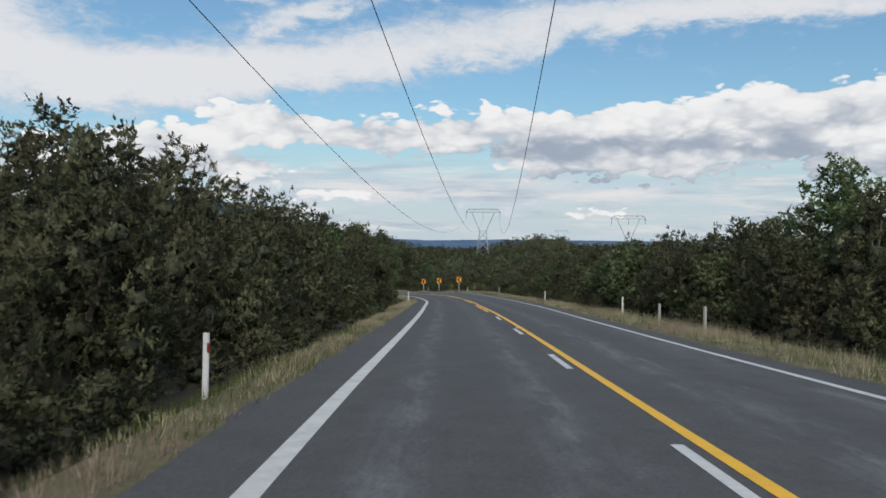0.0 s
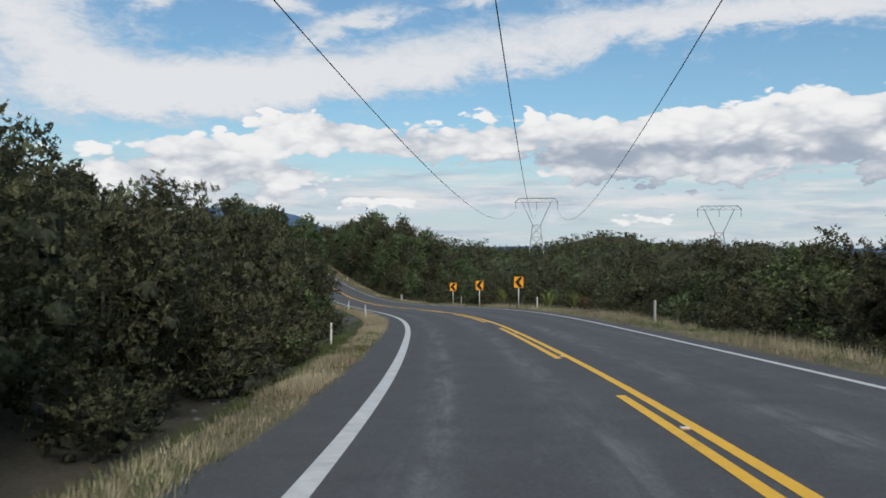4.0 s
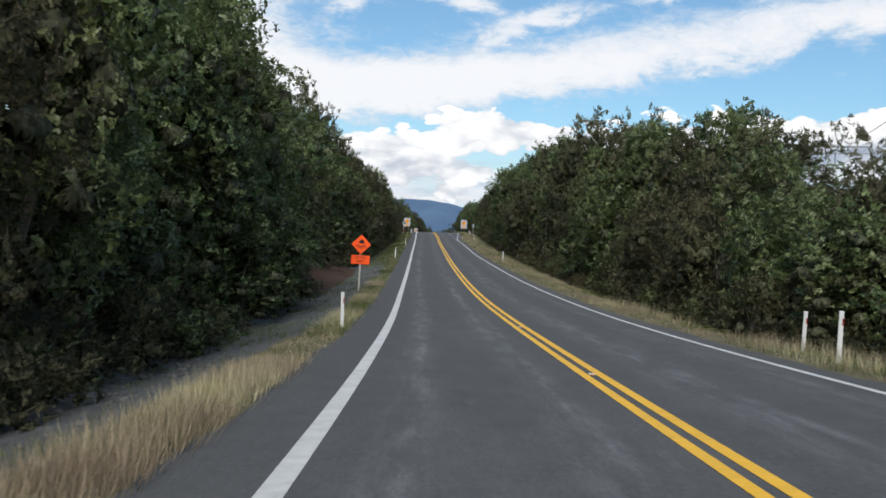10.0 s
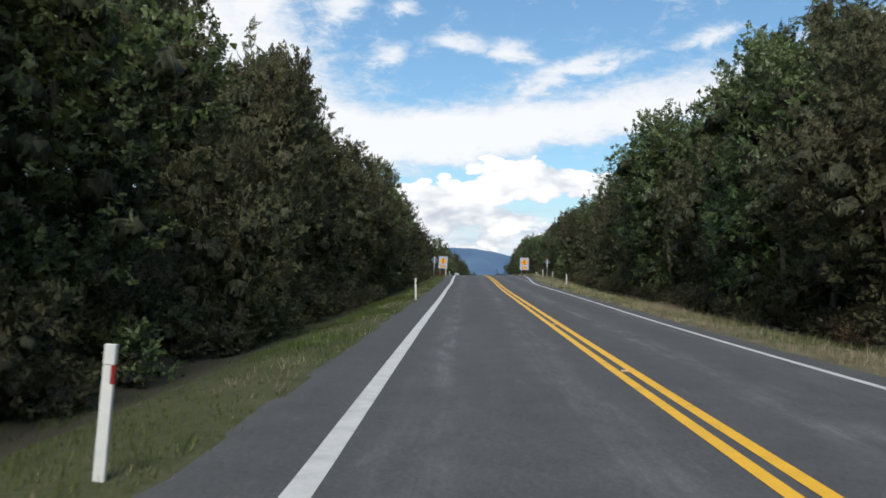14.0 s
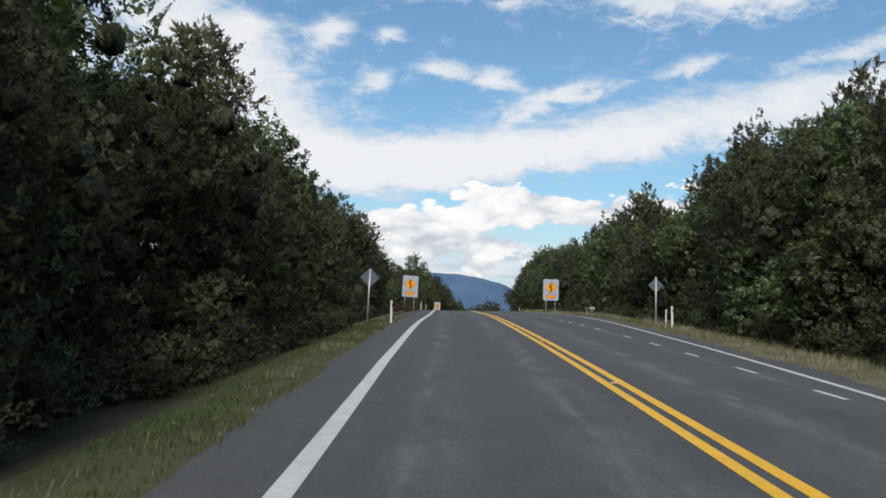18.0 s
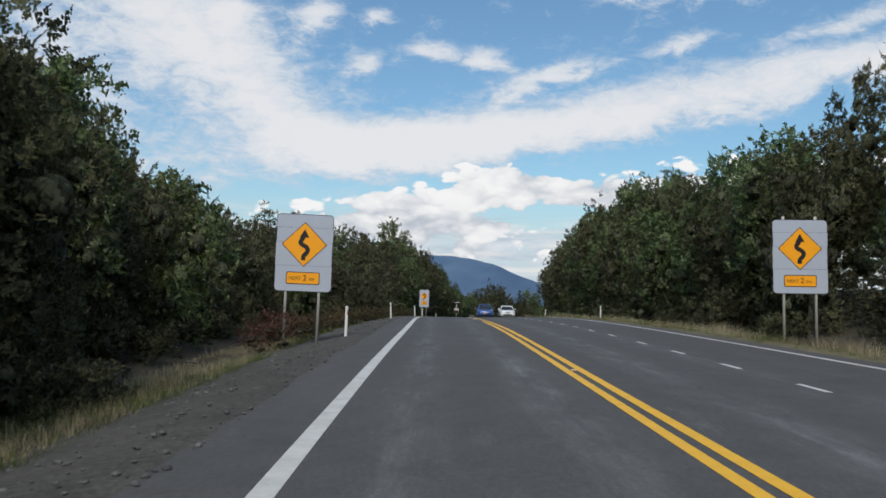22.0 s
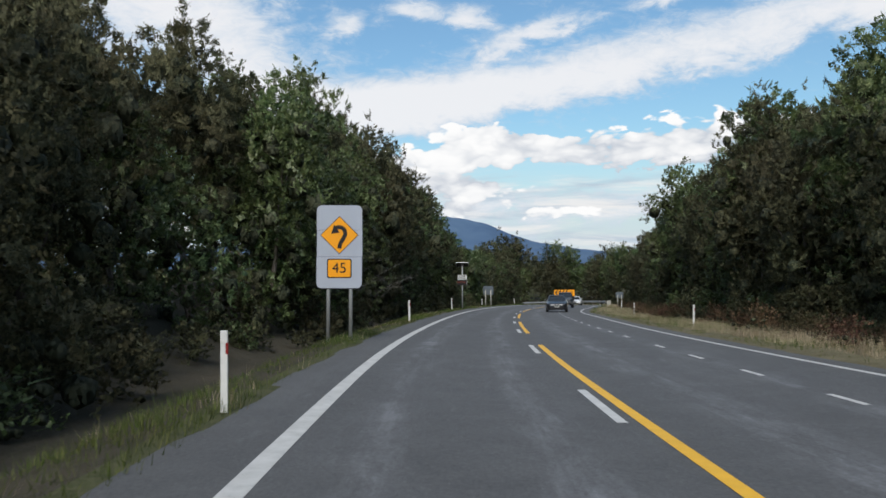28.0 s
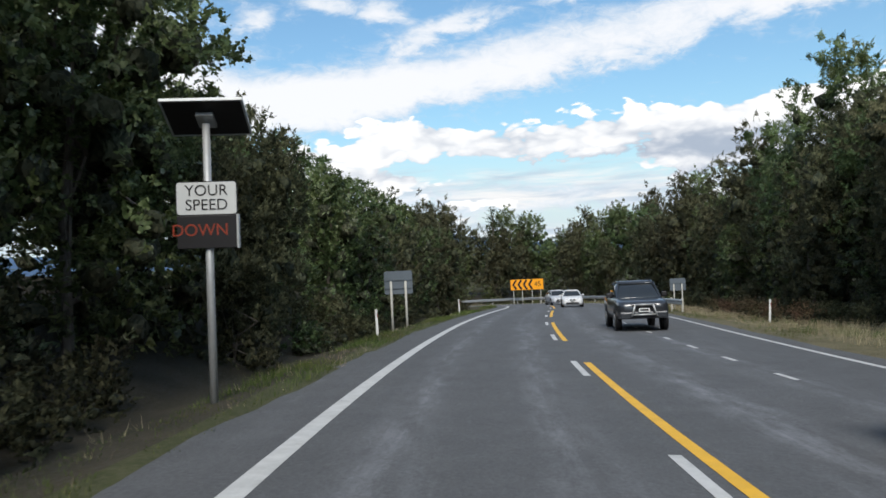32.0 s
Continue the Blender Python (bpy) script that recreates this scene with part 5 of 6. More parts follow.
def board_back(m, label):
    t = tagged(new("board_sign"), label, "road sign"); t.matrix_basis = m
    for x in (-0.27, 0.27): part("post", rod((x, -0.05, -0.4), (x, -0.05, 1.8), 0.045, None, 8), WOOD_POST, t, smooth=True)
    part("board", plate(rounded(1.05, 0.85, 0.06, 0, 1.75), 0.012), ALLOY, t, "dark grey board back")
    part("brace", box(1.0, 0.03, 0.05, 0, -0.02, 1.85), ALLOY, t); part("brace", box(1.0, 0.03, 0.05, 0, -0.02, 1.55), ALLOY, t)


board_back(facing(552, -6.8) @ Matrix.Scale(1.22, 4), "dark grey back of a road sign on two posts")
board_back(facing(574, 8.6), "grey back of a road sign beside the guard rail")


def arrow_board():
    t = tagged(new("arrow_board"), "long amber chevron board on short legs at the bend", "road sign")
    base = -10.88; t.matrix_basis = Matrix.Translation((-135.3, 601.5, base)) @ pose(0, 0, 0, 0, 0, 4)
    for x in (-1.7, -0.6, 0.6, 1.7): part("leg", box(0.10, 0.10, 3.2, x, 0.07, 0.4, 0.01), WOOD_POST, t)
    part("border", plate(rounded(4.16, 1.40, 0.05, 0, 2.30), 0.01), BLACK, t, "black border")
    b = part("board", plate(rounded(4.08, 1.32, 0.04, 0, 2.30), 0.004, Matrix.Translation((0, -0.006, 0))), AMBER, t, "amber board")
    for k in range(4):
        x = -1.72 + 0.66 * k
        part("chevron", band_mesh([(x + 0.38, 2.30 + 0.58), (x, 2.30), (x + 0.38, 2.30 - 0.58)], 0.26, -0.012), BLACK, b, "black chevron")
    letters("45", 0.85, b, BLACK, 1.35, 2.30, -0.012)


arrow_board()


def guard_rail():
    t = tagged(new("guard_rail"), "galvanised steel guard rail round the outside of the bend", "guard rail")
    s = np.arange(562, 668, 1.5); off = lambda s: wr(s) + 1.5
    prof = [(0.0, 0.42), (-0.07, 0.47), (-0.07, 0.53), (0.0, 0.58), (-0.07, 0.63), (-0.07, 0.69), (0.0, 0.74)]
    V = np.concatenate([place(s, off(s) + dx) + np.array([0, 0, z]) for dx, z in prof]); n = len(s)
    F = [(k * n + i, k * n + i + 1, (k + 1) * n + i + 1, (k + 1) * n + i) for k in range(len(prof) - 1) for i in range(n - 1)]
    put("rail", mesh("rail", V, F, STEEL, True), t)
    for a in np.arange(563, 667, 4.0):
        g = place(a, wr(a) + 1.62); part("post", box(0.12, 0.15, 1.3, g[0], g[1], g[2] + 0.15), WOOD_POST, t)


guard_rail()


def studs():
    base = None
    for k in range(38):
        s = 6.5 + 10.0 * k; p = place(s, -0.135); m = Matrix.Translation(p) @ pose(0, 0, 0, 0, 0, math.degrees(along(_th, s)))
        if base is None:
            base = tagged(new("road_stud"), "small raised reflective stud between the centre lines", "road stud", "raised road studs"); base.matrix_basis = m
            part("body", box(0.10, 0.10, 0.018, 0, 0, 0.012, 0.004), POST_WHITE, base); part("lens", box(0.08, 0.012, 0.012, 0, -0.048, 0.012), AMBER, base, "amber lens")
        else: copy_thing(base, m)


studs()


# ---------- pylons and lines ----------
def pylon(x, y, base, top, turn, label):
    t = tagged(new("pylon"), label, "pylon", "lattice power pylons"); t.matrix_basis = Matrix.Translation((x, y, base)) @ pose(0, 0, 0, 0, 0, turn)
    h = top - base; w = 15.2; wz = h - 9.4; r = 0.10
    bw, ww = 3.4, 1.4
    for sx in (-1, 1):
        for sy in (-1, 1):
            part("leg", rod((sx * bw, sy * bw * 0.8, -1), (sx * ww, sy * ww * 0.7, wz), r * 1.3, r * 1.3, 5), STEEL, t)
            part("arm_leg", rod((sx * ww, sy * ww * 0.7, wz), (sx * 5.0, sy * 0.7, h - 1.4), r * 1.2, r, 5), STEEL, t)
    bm = bmesh.new(); n = 4
    for k in range(n):
        f0, f1 = k / n, (k + 1) / n; a0, a1 = bw + (ww - bw) * f0, bw + (ww - bw) * f1; z0, z1 = wz * f0, wz * f1
        for sy in (-1, 1):
            rod((-a0, sy * a0 * 0.8, z0), (a1, sy * a1 * 0.8, z1), r * 0.7, None, 4, bm); rod((a0, sy * a0 * 0.8, z0), (-a1, sy * a1 * 0.8, z1), r * 0.7, None, 4, bm)
            rod((-a1, sy * a1 * 0.8, z1), (a1, sy * a1 * 0.8, z1), r * 0.7, None, 4, bm)
        for sx in (-1, 1):
            rod((sx * a0, -a0 * 0.8, z0), (sx * a1, a1 * 0.8, z1), r * 0.7, None, 4, bm); rod((sx * a0, a0 * 0.8, z0), (sx * a1, -a1 * 0.8, z1), r * 0.7, None, 4, bm)
    for sx in (-1, 1):
        for k in range(4):
            f0, f1 = k / 4, (k + 1) / 4; z0, z1 = wz + (h - 1.4 - wz) * f0, wz + (h - 1.4 - wz) * f1; x0, x1 = ww + (5 - ww) * f0, ww + (5 - ww) * f1
            rod((sx * x0, -0.8, z0), (sx * x1, 0.75, z1), r * 0.6, None, 4, bm); rod((sx * x0, 0.8, z0), (sx * x1, -0.75, z1), r * 0.6, None, 4, bm)
    part("lattice", bm, STEEL, t, "thin steel cross bracing")
    bm = bmesh.new()
    for sy in (-0.7, 0.7):
        rod((-w / 2, 0, h - 1.4), (w / 2, 0, h - 1.4), r, None, 5, bm) if sy > 0 else rod((-w / 2 + 1.5, sy, h), (w / 2 - 1.5, sy, h), r, None, 5, bm)
        rod((-w / 2 + 1.5, sy, h), (-w / 2, 0, h - 1.4), r, None, 4, bm); rod((w / 2 - 1.5, sy, h), (w / 2, 0, h - 1.4), r, None, 4, bm)
    rod((-w / 2 + 1.5, 0.7, h), (w / 2 - 1.5, 0.7, h), r, None, 5, bm)
    for k in range(10):
        xa, xb = -w / 2 + 1.5 + (w - 3) * k / 10, -w / 2 + 1.5 + (w - 3) * (k + 1) / 10
        rod((xa, 0, h - (1.4 if k % 2 else 0)), (xb, 0, h - (0 if k % 2 else 1.4)), r * 0.6, None, 4, bm)
    part("crossarm", bm, STEEL, t, "wide lattice crossarm")
    for x0 in (-w / 2 + 0.3, 0, w / 2 - 0.3):
        bm = bmesh.new()
        for k in range(7): rod((x0, 0, h - 1.5 - 0.35 * k), (x0, 0, h - 1.72 - 0.35 * k), 0.16, 0.05, 8, bm)
        rod((x0, 0, h - 1.4), (x0, 0, h - 4.0), 0.03, None, 5, bm)
        part("insulator", bm, ALLOY, t, "string of insulator discs")
    return t


pylon(9.24, 338.4, -8.5, 17.8, -5, "grey lattice power pylon rising from the scrub")
pylon(73.9, 345.5, -9.0, 15.5, -10, "grey lattice power pylon rising from the scrub")
pylon(124, 972, -22, 20.0, -8, "distant lattice power pylon on the plain")


def conductor(a, b, sag, label):
    cu = bpy.data.curves.new("conductor", "CURVE"); cu.dimensions, cu.bevel_depth, cu.bevel_resolution = "3D", 0.028, 1
    sp = cu.splines.new("POLY"); n = 60; sp.points.add(n - 1)
    for k in range(n):
        u = 1.35 * k / (n - 1); p = Vector(a).lerp(Vector(b), u) - Vector((0, 0, 4 * sag * u * (1 - u))); sp.points[k].co = (*p, 1)
    ob = bpy.data.objects.new("conductor", cu); scene.collection.objects.link(ob)
    me = bpy.data.meshes.new_from_object(ob.evaluated_get(bpy.context.evaluated_depsgraph_get())); bpy.data.objects.remove(ob)
    me.materials.clear(); me.materials.append(BLACK)
    tagged(put("power_line", me), label, "power line", "overhead conductors")


for a, b, sag in (((2.0, 338.4, 14.0), (-18.3, -28, 20.7), 11.6), ((9.2, 338.4, 14.0), (-9.2, -34, 21.4), 11.8), ((16.4, 338.4, 14.0), (-0.1, -39.4, 22.2), 12.5)):
    conductor(a, b, sag, "thin dark overhead conductor hanging from the pylon")


# ---------- distance ----------
def ridge(name, dist, knots, mat, label, seed):
    az = np.arange(-40, 61, 0.5); el = np.interp(az, [k[0] for k in knots], [k[1] for k in knots])
    V, n = [], len(az); rows = 7
    for j in range(rows):
        f = j / (rows - 1)
        for a, e in zip(az, el):
            jag = noise.noise(Vector((a * 0.9, seed, f * 2))) * 0.10 + noise.noise(Vector((a * 0.25, seed, f))) * 0.12
            d = dist * (0.80 + 0.20 * f) + 60 * noise.noise(Vector((a * 0.7, f * 3, seed + 5)))
            h = max(e + jag * min(1, e), -0.5) * (f ** 0.8)
            V.append((-d * math.sin(radians(a)), d * math.cos(radians(a)), -14 + (d * math.tan(radians(h)) + 12) * min(1, f * 1.2)))
    F = [(j * n + i, j * n + i + 1, (j + 1) * n + i + 1, (j + 1) * n + i) for j in range(rows - 1) for i in range(n - 1)]
    tagged(put(name, mesh(name, V, F, mat, True)), label, "hills", kind="structure")


# Bush of the far mountain, with the blue of distance haze painted in.
def hazed_bush():
    k = Mat("hazed_blue_bush", 0.95, 0, 0.1); n = k.noise(k.world_pos(), 0.004, 6, 0.6)
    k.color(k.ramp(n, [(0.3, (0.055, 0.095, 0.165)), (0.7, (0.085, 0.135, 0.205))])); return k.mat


HAZE_BLUE = hazed_bush()
ridge("backdrop_mountain", 4300, [(-40, 0.15), (-8, 0.35), (-4, 0.4), (2, 0.3), (7, 0.5), (9, 0.85), (11, 1.25), (12.2, 1.6), (13.5, 2.15), (15, 2.6), (16.3, 2.9), (18, 2.9), (20, 2.75), (23, 2.2), (27, 1.5), (34, 0.9), (60, 0.6)], HAZE_BLUE, "far bush-covered mountain on the horizon, blue haze put into its colour", 1.0)


# ---------- plants and stones of their own ----------
FLAX = foliage("flax_leaves", (0.07, 0.095, 0.025), (0.16, 0.18, 0.055), (0.30, 0.30, 0.11), 0.15)
HEATH = foliage("reddish_heath", (0.085, 0.050, 0.032), (0.14, 0.085, 0.055), (0.20, 0.13, 0.09), lace=26)
HEATH_DULL = foliage("brown_heath", (0.050, 0.044, 0.024), (0.088, 0.074, 0.040), (0.13, 0.11, 0.062), lace=26)
ROCK = soil("ditch_rock", ((0.05, 0.052, 0.055), (0.10, 0.10, 0.10), (0.19, 0.185, 0.175), (0.08, 0.08, 0.08)), 3.0)
CLAY = soil("red_clay", ((0.034, 0.024, 0.018), (0.058, 0.034, 0.024), (0.088, 0.060, 0.045), (0.045, 0.034, 0.026)), 1.3)


def flax(s, l, k, seed):
    rng = np.random.default_rng(seed); t = tagged(new("flax_bush"), "flax bush with long sword-shaped green leaves", "flax", "flax bushes by the bend")
    g = ground_at(s, l); t.matrix_basis = Matrix.Translation(g)
    for i in range(34):
        a = rng.uniform(0, 6.28); h = k * rng.uniform(0.9, 1.7); out = k * rng.uniform(0.2, 1.1); w = 0.045 * k
        V = []
        for j in range(6):
            f = j / 5; p = np.array([math.cos(a) * out * f ** 1.6, math.sin(a) * out * f ** 1.6, h * (f - 0.25 * f ** 3 * out)]); sd = np.array([-math.sin(a), math.cos(a), 0]) * w * (1 - 0.85 * f)
            V += [p - sd, p + sd]
        put("leaf", mesh("leaf", V, [(2 * j, 2 * j + 1, 2 * j + 3, 2 * j + 2) for j in range(5)], FLAX, True), t)


for k, (s, l, z) in enumerate(((106, 9.0, 1.2), (111.5, 8.6, 1.3), (127.5, 8.7, 1.5), (131, 9.3, 1.4))): flax(s, l, z, 200 + k)

HEATH_MESH = [[shrub(300 + k, 1.2, 560, 0.13)[1].mesh("heath_bush", (m, SHADED_CORE)) for k in range(3)] for m in (HEATH, HEATH_DULL)]
rngh = np.random.default_rng(31)
for side, s0, s1, a, b, n, red in ((-1, 386, 404, -2.6, -0.3, 22, 0.75), (-1, 402, 456, -2.6, -0.2, 80, 0.06), (-1, 330, 360, -0.8, 0.1, 14, 0.5), (1, 470, 570, -4.0, -0.6, 55, 0.6), (1, 100, 140, -0.8, 0.2, 10, 0.5), (1, 200, 320, -1.3, 0.4, 60, 0.12)):
    for _ in range(n):
        s = rngh.uniform(s0, s1); l = float(verge_edge(s, side)) + rngh.uniform(a, b); k = rngh.uniform(0.4, 0.95); kind = 0 if rngh.random() < red else 1
        ob = put("heath_bush", HEATH_MESH[kind][int(rngh.integers(0, 3))], None, "", Matrix.Translation(ground_at(s, side * l)) @ pose(0, 0, -0.1, 0, 0, rngh.uniform(0, 360)) @ Matrix.Diagonal((k * 1.3, k * 1.3, k, 1)))
        tagged(ob, ("low reddish-brown heath bush on the verge", "low dull brown heath bush on the gravel verge")[kind], "shrub", "heath bushes on the verge")


def rubble():
    rng = np.random.default_rng(8); V, F, o = [], [], 0
    for k in range(4700):
        s = rng.uniform(62, 232) if k < 2100 else rng.uniform(365, 455); e = float(verge_edge(s, -1)); l = e - rng.uniform(0.1, 2.4) if k < 2100 else rng.uniform(5.0, 8.0); r = (0.05 if k < 2100 else 0.02) + (0.10 if k < 2100 else 0.05) * rng.random() ** 3
        v, f = lump(ground_at(s, -l), (r * 1.2, r, r * 0.75), float(rng.uniform(0, 90)), 1) if k % 3 == 0 else lump(ground_at(s, -l), (r, r * 0.8, r * 0.6), float(rng.uniform(0, 90)), 1)
        V.append(v); F.append(f + o); o += len(v)
    tagged(put("rubble", tri_mesh("rubble", np.concatenate(V), np.concatenate(F), (ROCK,))), "loose grey stones lying in the ditch and on the gravel shoulder", "stones", kind="stuff")


rubble()


def clay_bank(s0, s1, a, b, h):
    s = np.linspace(s0, s1, 26); n = len(s); V = []
    for j in range(9):
        f = j / 8; e = verge_edge(s, -1); g = ground_at(s, -(e + a + (b - a) * f))
        env = np.sin(np.linspace(0, math.pi, n)) ** 0.6
        g[:, 2] += -0.12 + env * h * math.sin(f * 1.9) * np.array([0.75 + 0.5 * noise.noise(Vector((x * 0.6, f * 3, 2))) for x in s]); V.append(g)
    F = [(j * n + i, j * n + i + 1, (j + 1) * n + i + 1, (j + 1) * n + i) for j in range(8) for i in range(n - 1)]
    tagged(put("clay_bank", mesh("clay_bank", np.concatenate(V), F, CLAY, True)), "bare patch of reddish clay bank under the scrub", "bank", kind="structure")


clay_bank(196, 222, -1.9, 2.0, 1.2)


def dead_tree(s, l, h, seed):
    """A bare, pale dead shrub whose thin limbs arch out towards the road."""
    rng = np.random.default_rng(seed); t = tagged(new("dead_shrub"), "bare grey dead shrub with thin arching twigs", "dead shrub", "dead shrubs under the trees"); t.matrix_basis = Matrix.Translation(ground_at(float(s), float(l)))
    side = place(float(s), 0.0) - place(float(s), -1.0)
    for k in range(3):
        bm = bmesh.new(); p = Vector((rng.normal(0, 0.1), rng.normal(0, 0.1), -0.2)); d = Vector((side[0] * rng.uniform(0.1, 0.9), side[1] * rng.uniform(0.1, 0.9), 1.3)) + Vector((rng.normal(0, 0.4), rng.normal(0, 0.4), 0)); d.normalize(); r = 0.022
        for j in range(9):
            q = p + d * h / 8; rod(p, q, r, r * 0.84, 5, bm)
            if j > 2:
                e = (d + Vector(rng.normal(0, 0.7, 3))).normalized(); mid = q + e * h * rng.uniform(0.08, 0.2); rod(q, mid, r * 0.5, r * 0.3, 4, bm); rod(mid, mid + (e + Vector((0, 0, -0.5))).normalized() * h * 0.12, r * 0.3, r * 0.12, 4, bm)
            p, r = q, r * 0.84; d = (d + Vector((side[0] * 0.10, side[1] * 0.10, -0.06)) + Vector(rng.normal(0, 0.1, 3))).normalized()
        part("limb", bm, DEAD_WOOD, t)


DEAD_WOOD = bark("dead_grey_wood", (0.09, 0.085, 0.078), (0.20, 0.19, 0.175))
for s, l, h, seed in ((493, -9.6, 4.6, 1), (497.5, -9.4, 4.2, 3)): dead_tree(s, l, h, seed)


# ---------- vehicles ----------
def car_paint(name, col):
    k = Mat(name, 0.28, 0.0, 0.6); k.color(col); k.b.inputs["Coat Weight"].default_value = 0.6; return k.mat


GLASS = Mat("dark_car_glass", 0.06, 0, 0.8); GLASS.color((0.015, 0.018, 0.02)); GLASS = GLASS.mat
TYRE = plain("tyre_rubber", (0.02, 0.02, 0.02), 0.85, 0, 0.2)
LAMP = Mat("headlight_lens", 0.1, 0, 0.8); LAMP.color((0.55, 0.56, 0.58)); LAMP = LAMP.mat


def loft(sections, name, mat, parent, label="", smooth=True):
    """A skin through cross-sections of (y, half width, floor, top, shoulder): the car's body, front at -y."""
    bm = bmesh.new(); rings = []
    for y, w, z0, z1, sh in sections:
        prof = [(-w * 0.94, z0), (-w, z0 + (z1 - z0) * 0.35), (-w * 0.985, z0 + (z1 - z0) * 0.7), (-w * sh, z1 - 0.015), (-w * sh * 0.8, z1), (w * sh * 0.8, z1), (w * sh, z1 - 0.015), (w * 0.985, z0 + (z1 - z0) * 0.7), (w, z0 + (z1 - z0) * 0.35), (w * 0.94, z0)]
        rings.append([bm.verts.new((x, y, z)) for x, z in prof])
    for a, b in zip(rings, rings[1:]):
        for i in range(len(a)): bm.faces.new((a[i], a[(i + 1) % len(a)], b[(i + 1) % len(b)], b[i]))
    bm.faces.new(rings[0]); bm.faces.new(rings[-1][::-1]); bmesh.ops.recalc_face_normals(bm, faces=bm.faces[:])
    return part(name, bm, mat, parent, label, smooth)


def greenhouse(t, body_m, glass, roof, pillars):
    """Dark window glass all round under a painted roof that stands on slim pillars."""
    c = loft(glass, "cabin_glass", GLASS, t, "dark reflecting car windows")
    loft(roof, "roof", body_m, t)
    for a, b in pillars:
        for x in (-1, 1): part("pillar", rod((x * a[0], a[1], a[2]), (x * b[0], b[1], b[2]), 0.035, None, 6), body_m, t)
    return c


def vehicle(kind, col, m, label):
    t = tagged(new({"ute": "pickup_truck", "sedan": "car", "hatch": "car"}[kind]), label, "car"); t.matrix_basis = m
    body_m = car_paint(label.split()[0] + "_car_paint", col)
    if kind == "ute":
        W, r = 0.89, 0.38
        loft([(-2.52, 0.66, 0.55, 0.90, 0.92), (-2.46, 0.80, 0.48, 0.99, 0.92), (-2.25, 0.87, 0.44, 1.05, 0.92), (-1.35, W, 0.42, 1.13, 0.93), (-1.2, W, 0.42, 1.14, 0.93), (0.9, W, 0.42, 1.14, 0.95), (2.4, W, 0.45, 1.14, 0.97), (2.5, 0.86, 0.5, 1.1, 0.96)], "body", body_m, t)
        greenhouse(t, body_m, [(-1.32, 0.80, 1.08, 1.12, 0.92), (-0.62, 0.77, 1.08, 1.66, 0.80), (-0.3, 0.77, 1.08, 1.71, 0.80), (0.8, 0.77, 1.08, 1.71, 0.80), (1.05, 0.77, 1.08, 1.60, 0.82), (1.15, 0.79, 1.08, 1.12, 0.9)],
                   [(-0.66, 0.60, 1.64, 1.68, 0.95), (-0.3, 0.66, 1.68, 1.76, 0.95), (0.8, 0.66, 1.68, 1.76, 0.95), (1.06, 0.60, 1.60, 1.68, 0.95)],
                   (((0.77, -1.28, 1.12), (0.63, -0.64, 1.67)), ((0.80, 0.15, 1.12), (0.64, 0.15, 1.70)), ((0.79, 1.12, 1.12), (0.63, 1.0, 1.66))))
        for x in (-1, 1):
            part("mirror", box(0.2, 0.1, 0.17, x * 0.98, -0.78, 1.24, 0.03), BLACK, t)
            part("roof_bar", box(0.035, 1.5, 0.035, x * 0.56, 0.2, 1.81), BLACK, t)
        part("bull_bar", rod((-0.42, -2.64, 0.52), (-0.30, -2.66, 0.92), 0.032, None, 8, rod((0.42, -2.64, 0.52), (0.30, -2.66, 0.92), 0.032, None, 8, rod((-0.30, -2.66, 0.92), (0.30, -2.66, 0.92), 0.032, None, 8, rod((-0.42, -2.64, 0.58), (0.42, -2.64, 0.58), 0.028, None, 8)))), STEEL, t, "silver bull bar", True)
        part("grille", plate([(-0.42, 0.92), (-0.30, 0.70), (0.30, 0.70), (0.42, 0.92)], 0.05, Matrix.Translation((0, -2.54, 0))), BLACK, t)
        part("bumper", box(1.62, 0.16, 0.24, 0, -2.46, 0.56, 0.05), body_m, t)
        part("lower_grille", box(0.9, 0.05, 0.10, 0, -2.53, 0.52, 0.02), BLACK, t)
        lamp, nose, axle, plate_z = [(0.45, 0.86), (0.76, 0.90), (0.78, 1.00), (0.50, 0.95)], -2.50, (-1.55, 1.5), 0.74
    else:
        W, r = 0.88, 0.32; up = 1.42 if kind == "sedan" else 1.48; back = 1.95 if kind == "sedan" else 1.85
        loft([(-2.25, 0.55, 0.30, 0.60, 0.92), (-2.19, 0.70, 0.22, 0.70, 0.90), (-1.95, 0.82, 0.19, 0.78, 0.88), (-1.5, 0.87, 0.18, 0.86, 0.88), (-0.95, W, 0.18, 0.93, 0.90), (-0.7, W, 0.18, 0.96, 0.92), (1.3, W, 0.18, 0.99, 0.93), (1.9, 0.85, 0.20, 1.0, 0.92), (2.15, 0.78, 0.28, 0.95, 0.9), (2.22, 0.68, 0.36, 0.85, 0.9)], "body", body_m, t)
        greenhouse(t, body_m, [(-1.0, 0.75, 0.90, 0.94, 0.92), (-0.25, 0.71, 0.90, up - 0.08, 0.80), (0.1, 0.70, 0.90, up - 0.03, 0.78), (0.9, 0.70, 0.90, up - 0.03, 0.78), (1.35, 0.71, 0.90, up - 0.12, 0.79), (back, 0.75, 0.90, 0.98, 0.9)],
                   [(-0.30, 0.54, up - 0.10, up - 0.055, 0.95), (0.1, 0.60, up - 0.05, up, 0.95), (0.9, 0.60, up - 0.05, up, 0.95), (1.40, 0.54, up - 0.14, up - 0.075, 0.95)],
                   (((0.73, -0.98, 0.94), (0.56, -0.27, up - 0.07)), ((0.76, 0.32, 0.97), (0.57, 0.32, up - 0.03)), ((0.74, back - 0.04, 0.99), (0.55, 1.36, up - 0.10))))
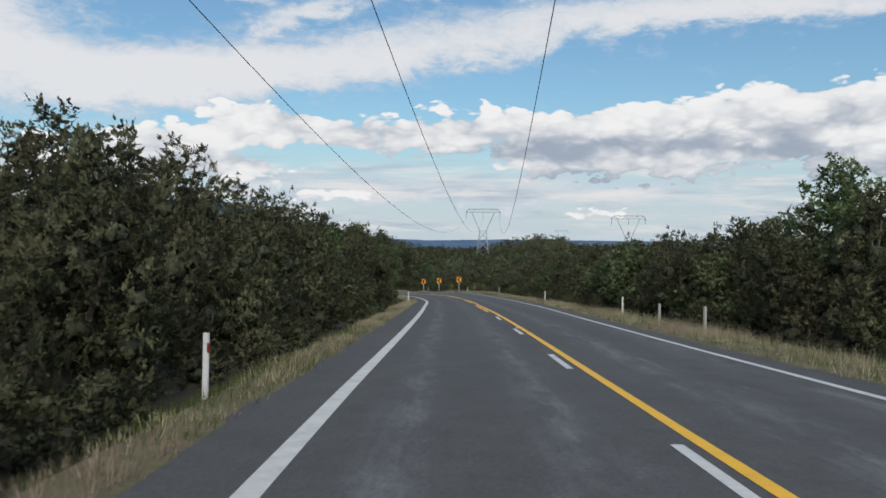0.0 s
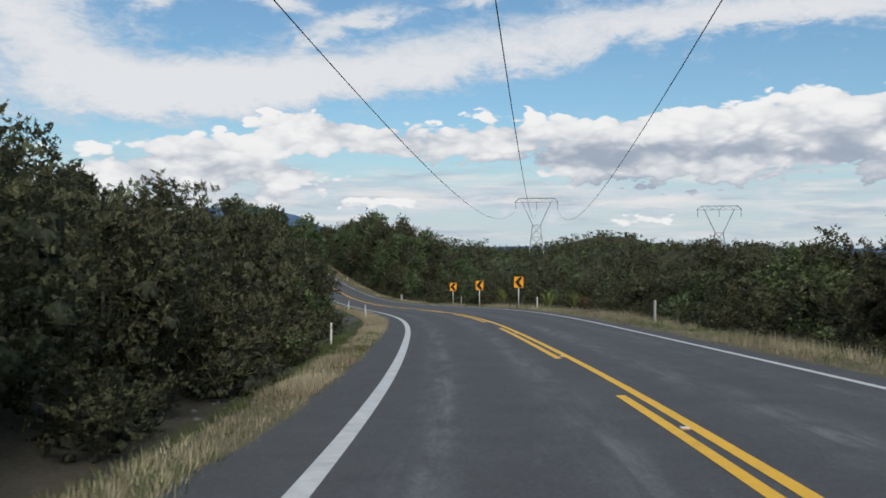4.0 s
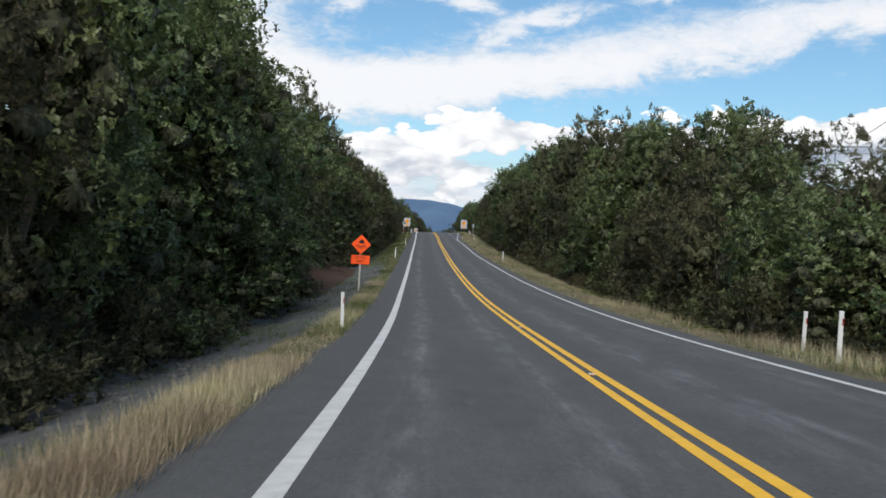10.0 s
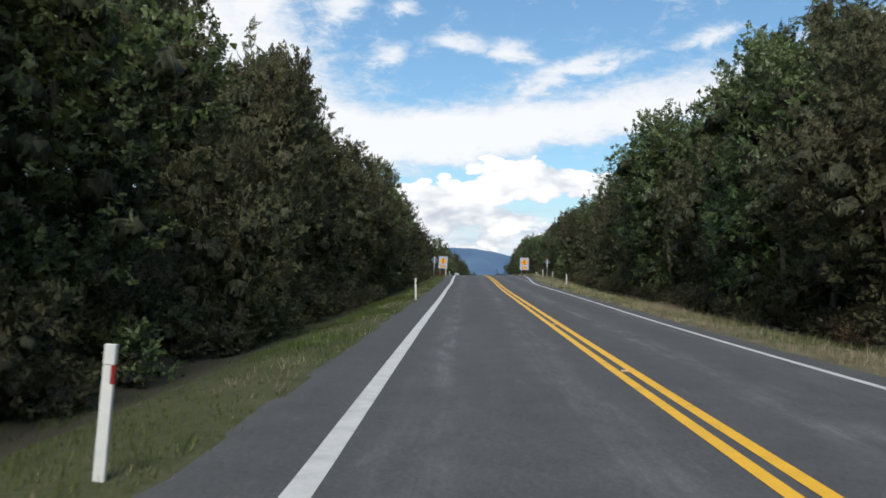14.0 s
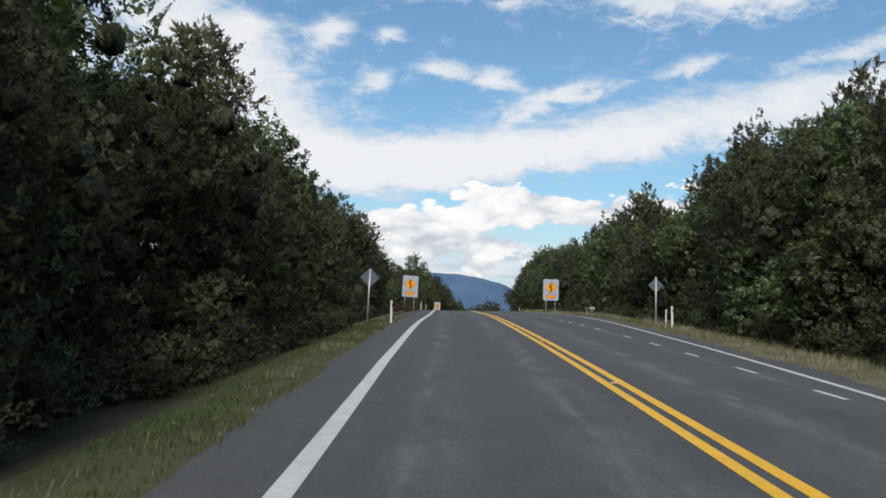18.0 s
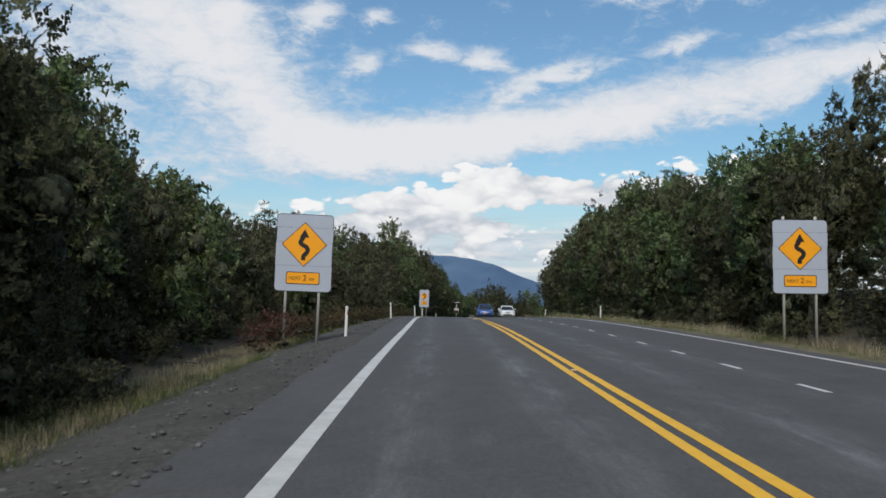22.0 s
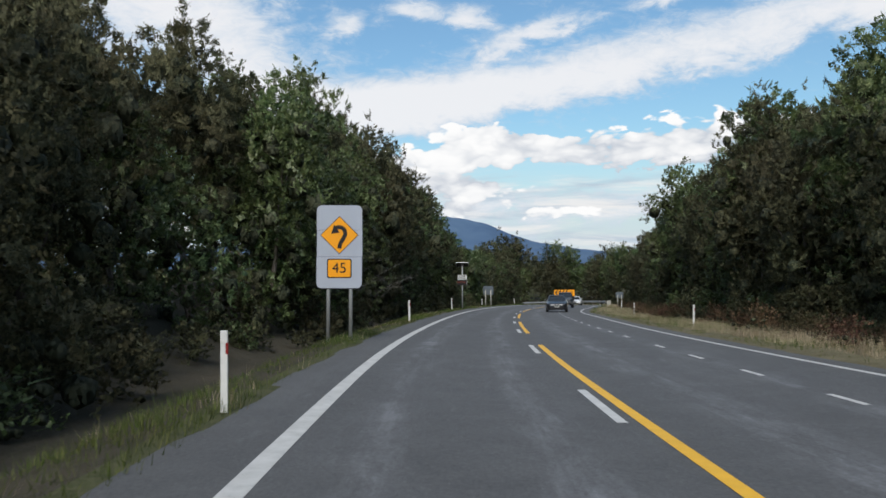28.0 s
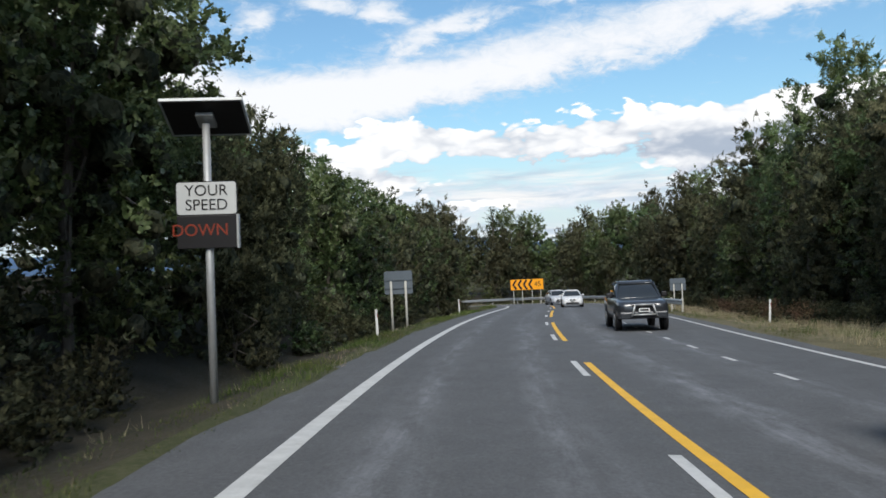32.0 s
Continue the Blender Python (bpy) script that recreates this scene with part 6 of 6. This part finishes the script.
        for x in (-1, 1):
            part("mirror", box(0.18, 0.09, 0.12, x * 0.93, -0.66, 1.0, 0.035), body_m, t)
            part("fog_lamp", box(0.12, 0.03, 0.06, x * 0.56, -2.14, 0.36, 0.012), LAMP, t, "small round-edged fog lamp")
            if kind == "sedan":
                part("grille_rim", plate(rounded(0.235, 0.125, 0.045, x * 0.13, 0.605), 0.02, Matrix.Translation((0, -2.275, 0))), STEEL, t, "chrome grille rim")
                part("grille", plate(rounded(0.20, 0.095, 0.035, x * 0.13, 0.605), 0.02, Matrix.Translation((0, -2.282, 0))), BLACK, t)
        if kind == "hatch": part("grille", plate([(-0.55, 0.30), (0.55, 0.30), (0.36, 0.54), (-0.36, 0.54)], 0.03, Matrix.Translation((0, -2.27, 0))), BLACK, t)
        else: part("lower_grille", plate(rounded(1.05, 0.13, 0.05, 0, 0.34), 0.05, Matrix.Translation((0, -2.27, 0))), BLACK, t)
        lamp, nose, axle, plate_z = [(0.34, 0.58), (0.66, 0.62), (0.72, 0.72), (0.42, 0.67)], -2.255, (-1.38, 1.34), 0.46
    for x in (-1, 1):
        swept = Matrix.Translation((0, nose, 0)) @ Matrix.Translation((x * 0.34, 0, 0)) @ Matrix.Rotation(radians(x * 24), 4, "Z") @ Matrix.Translation((-x * 0.34, 0, 0))
        rim_l = part("headlight_rim", plate([(x * (a + 0.02 * k), b + 0.02 * h) for (a, b), (k, h) in zip(lamp, ((-1, -1), (1, -1), (1, 1), (-1, 1)))], 0.03, swept), BLACK, t, "dark headlight surround")
        part("headlight", plate([(x * a, b) for a, b in lamp], 0.02, Matrix.Translation((0, -0.008, 0)) @ swept), LAMP, rim_l, "clear headlight")
        for y in axle:
            part("wheel_arch", rod((x * (W - 0.12), y, r + 0.02), (x * (W + 0.004), y, r + 0.02), r + 0.06, None, 24), BLACK, t, "dark wheel arch")
            w = part("wheel", rod((x * (W - 0.2), y, r), (x * (W + 0.015), y, r), r, None, 22), TYRE, t, "black tyre")
            part("rim", rod((x * (W - 0.1), y, r), (x * (W + 0.024), y, r), r * 0.64, None, 16), STEEL, w, "silver wheel rim")
            # Solid black discs on the closed rim paint the shade between spokes.
            for k in range(5): part("spoke_shade", rod((x * (W - 0.05), y + 0.4 * r * math.cos(k * 1.257), r + 0.4 * r * math.sin(k * 1.257)), (x * (W + 0.028), y + 0.4 * r * math.cos(k * 1.257), r + 0.4 * r * math.sin(k * 1.257)), r * 0.13, None, 8), BLACK, w, "black disc standing for the shaded gap between spokes")
    pl = part("number_plate", box(0.36, 0.012, 0.12, 0, nose - (0.16 if kind == "ute" else 0.045), plate_z), POST_WHITE, t, "white number plate")
    part("plate_bar", box(0.27, 0.006, 0.06, 0, nose - (0.168 if kind == "ute" else 0.053), plate_z), BLACK, pl)
    return t


def oncoming(s, l):
    p = place(float(s), float(l)); g = float(np.interp(s, S_MIN + 16 * np.arange(len(GRADE)), GRADE))
    return Matrix.Translation(p) @ pose(0, 0, 0, math.degrees(g), 0, math.degrees(float(along(_th, s))))


vehicle("ute", (0.020, 0.022, 0.026), oncoming(546.5, 2.9), "black double-cab pickup with a silver bull bar on the road")
vehicle("sedan", (0.62, 0.62, 0.62), oncoming(585, 1.5), "white saloon car on the road by the bend")
vehicle("hatch", (0.45, 0.46, 0.48), oncoming(599, 1.5), "silver car following on the bend")
vehicle("sedan", (0.60, 0.61, 0.62), oncoming(456, 4.9), "white saloon car in the oncoming slow lane")
vehicle("hatch", (0.012, 0.055, 0.24), oncoming(453, 2.3), "blue hatchback in the oncoming lane")
vehicle("sedan", (0.012, 0.013, 0.016), oncoming(521.5, 2.8), "black saloon car in the oncoming lane")


def spire_trees():
    models = [(*conifer(3, 10.0), 0, 10.0), (*conifer(8, 10.0), 0, 10.0)]
    for k, (x, y, h) in enumerate(((-141.5, 618, 12.0), (-137.5, 622, 11.0), (-150, 628, 13.0), (-128, 626, 11.5), (-160, 632, 12))):
        model = models[k % 2]
        t = tagged(new("conifer"), "dark pointed conifer standing above the scrub beyond the bend", "conifer", "conifers beyond the bend")
        z = float(np.interp(np.hypot(x + 135, y - 601), [0, 60], [-10.5, -9])); t.matrix_basis = Matrix.Translation((x, y, z)) @ pose(0, 0, 0, 0, 0, 70 * k) @ Matrix.Diagonal((h / 10, h / 10, h / 10, 1))
        put("trunk", model[0], t); put("crown", model[1].mesh("crown", (PINE, SHADED_CORE)), t)


spire_trees()
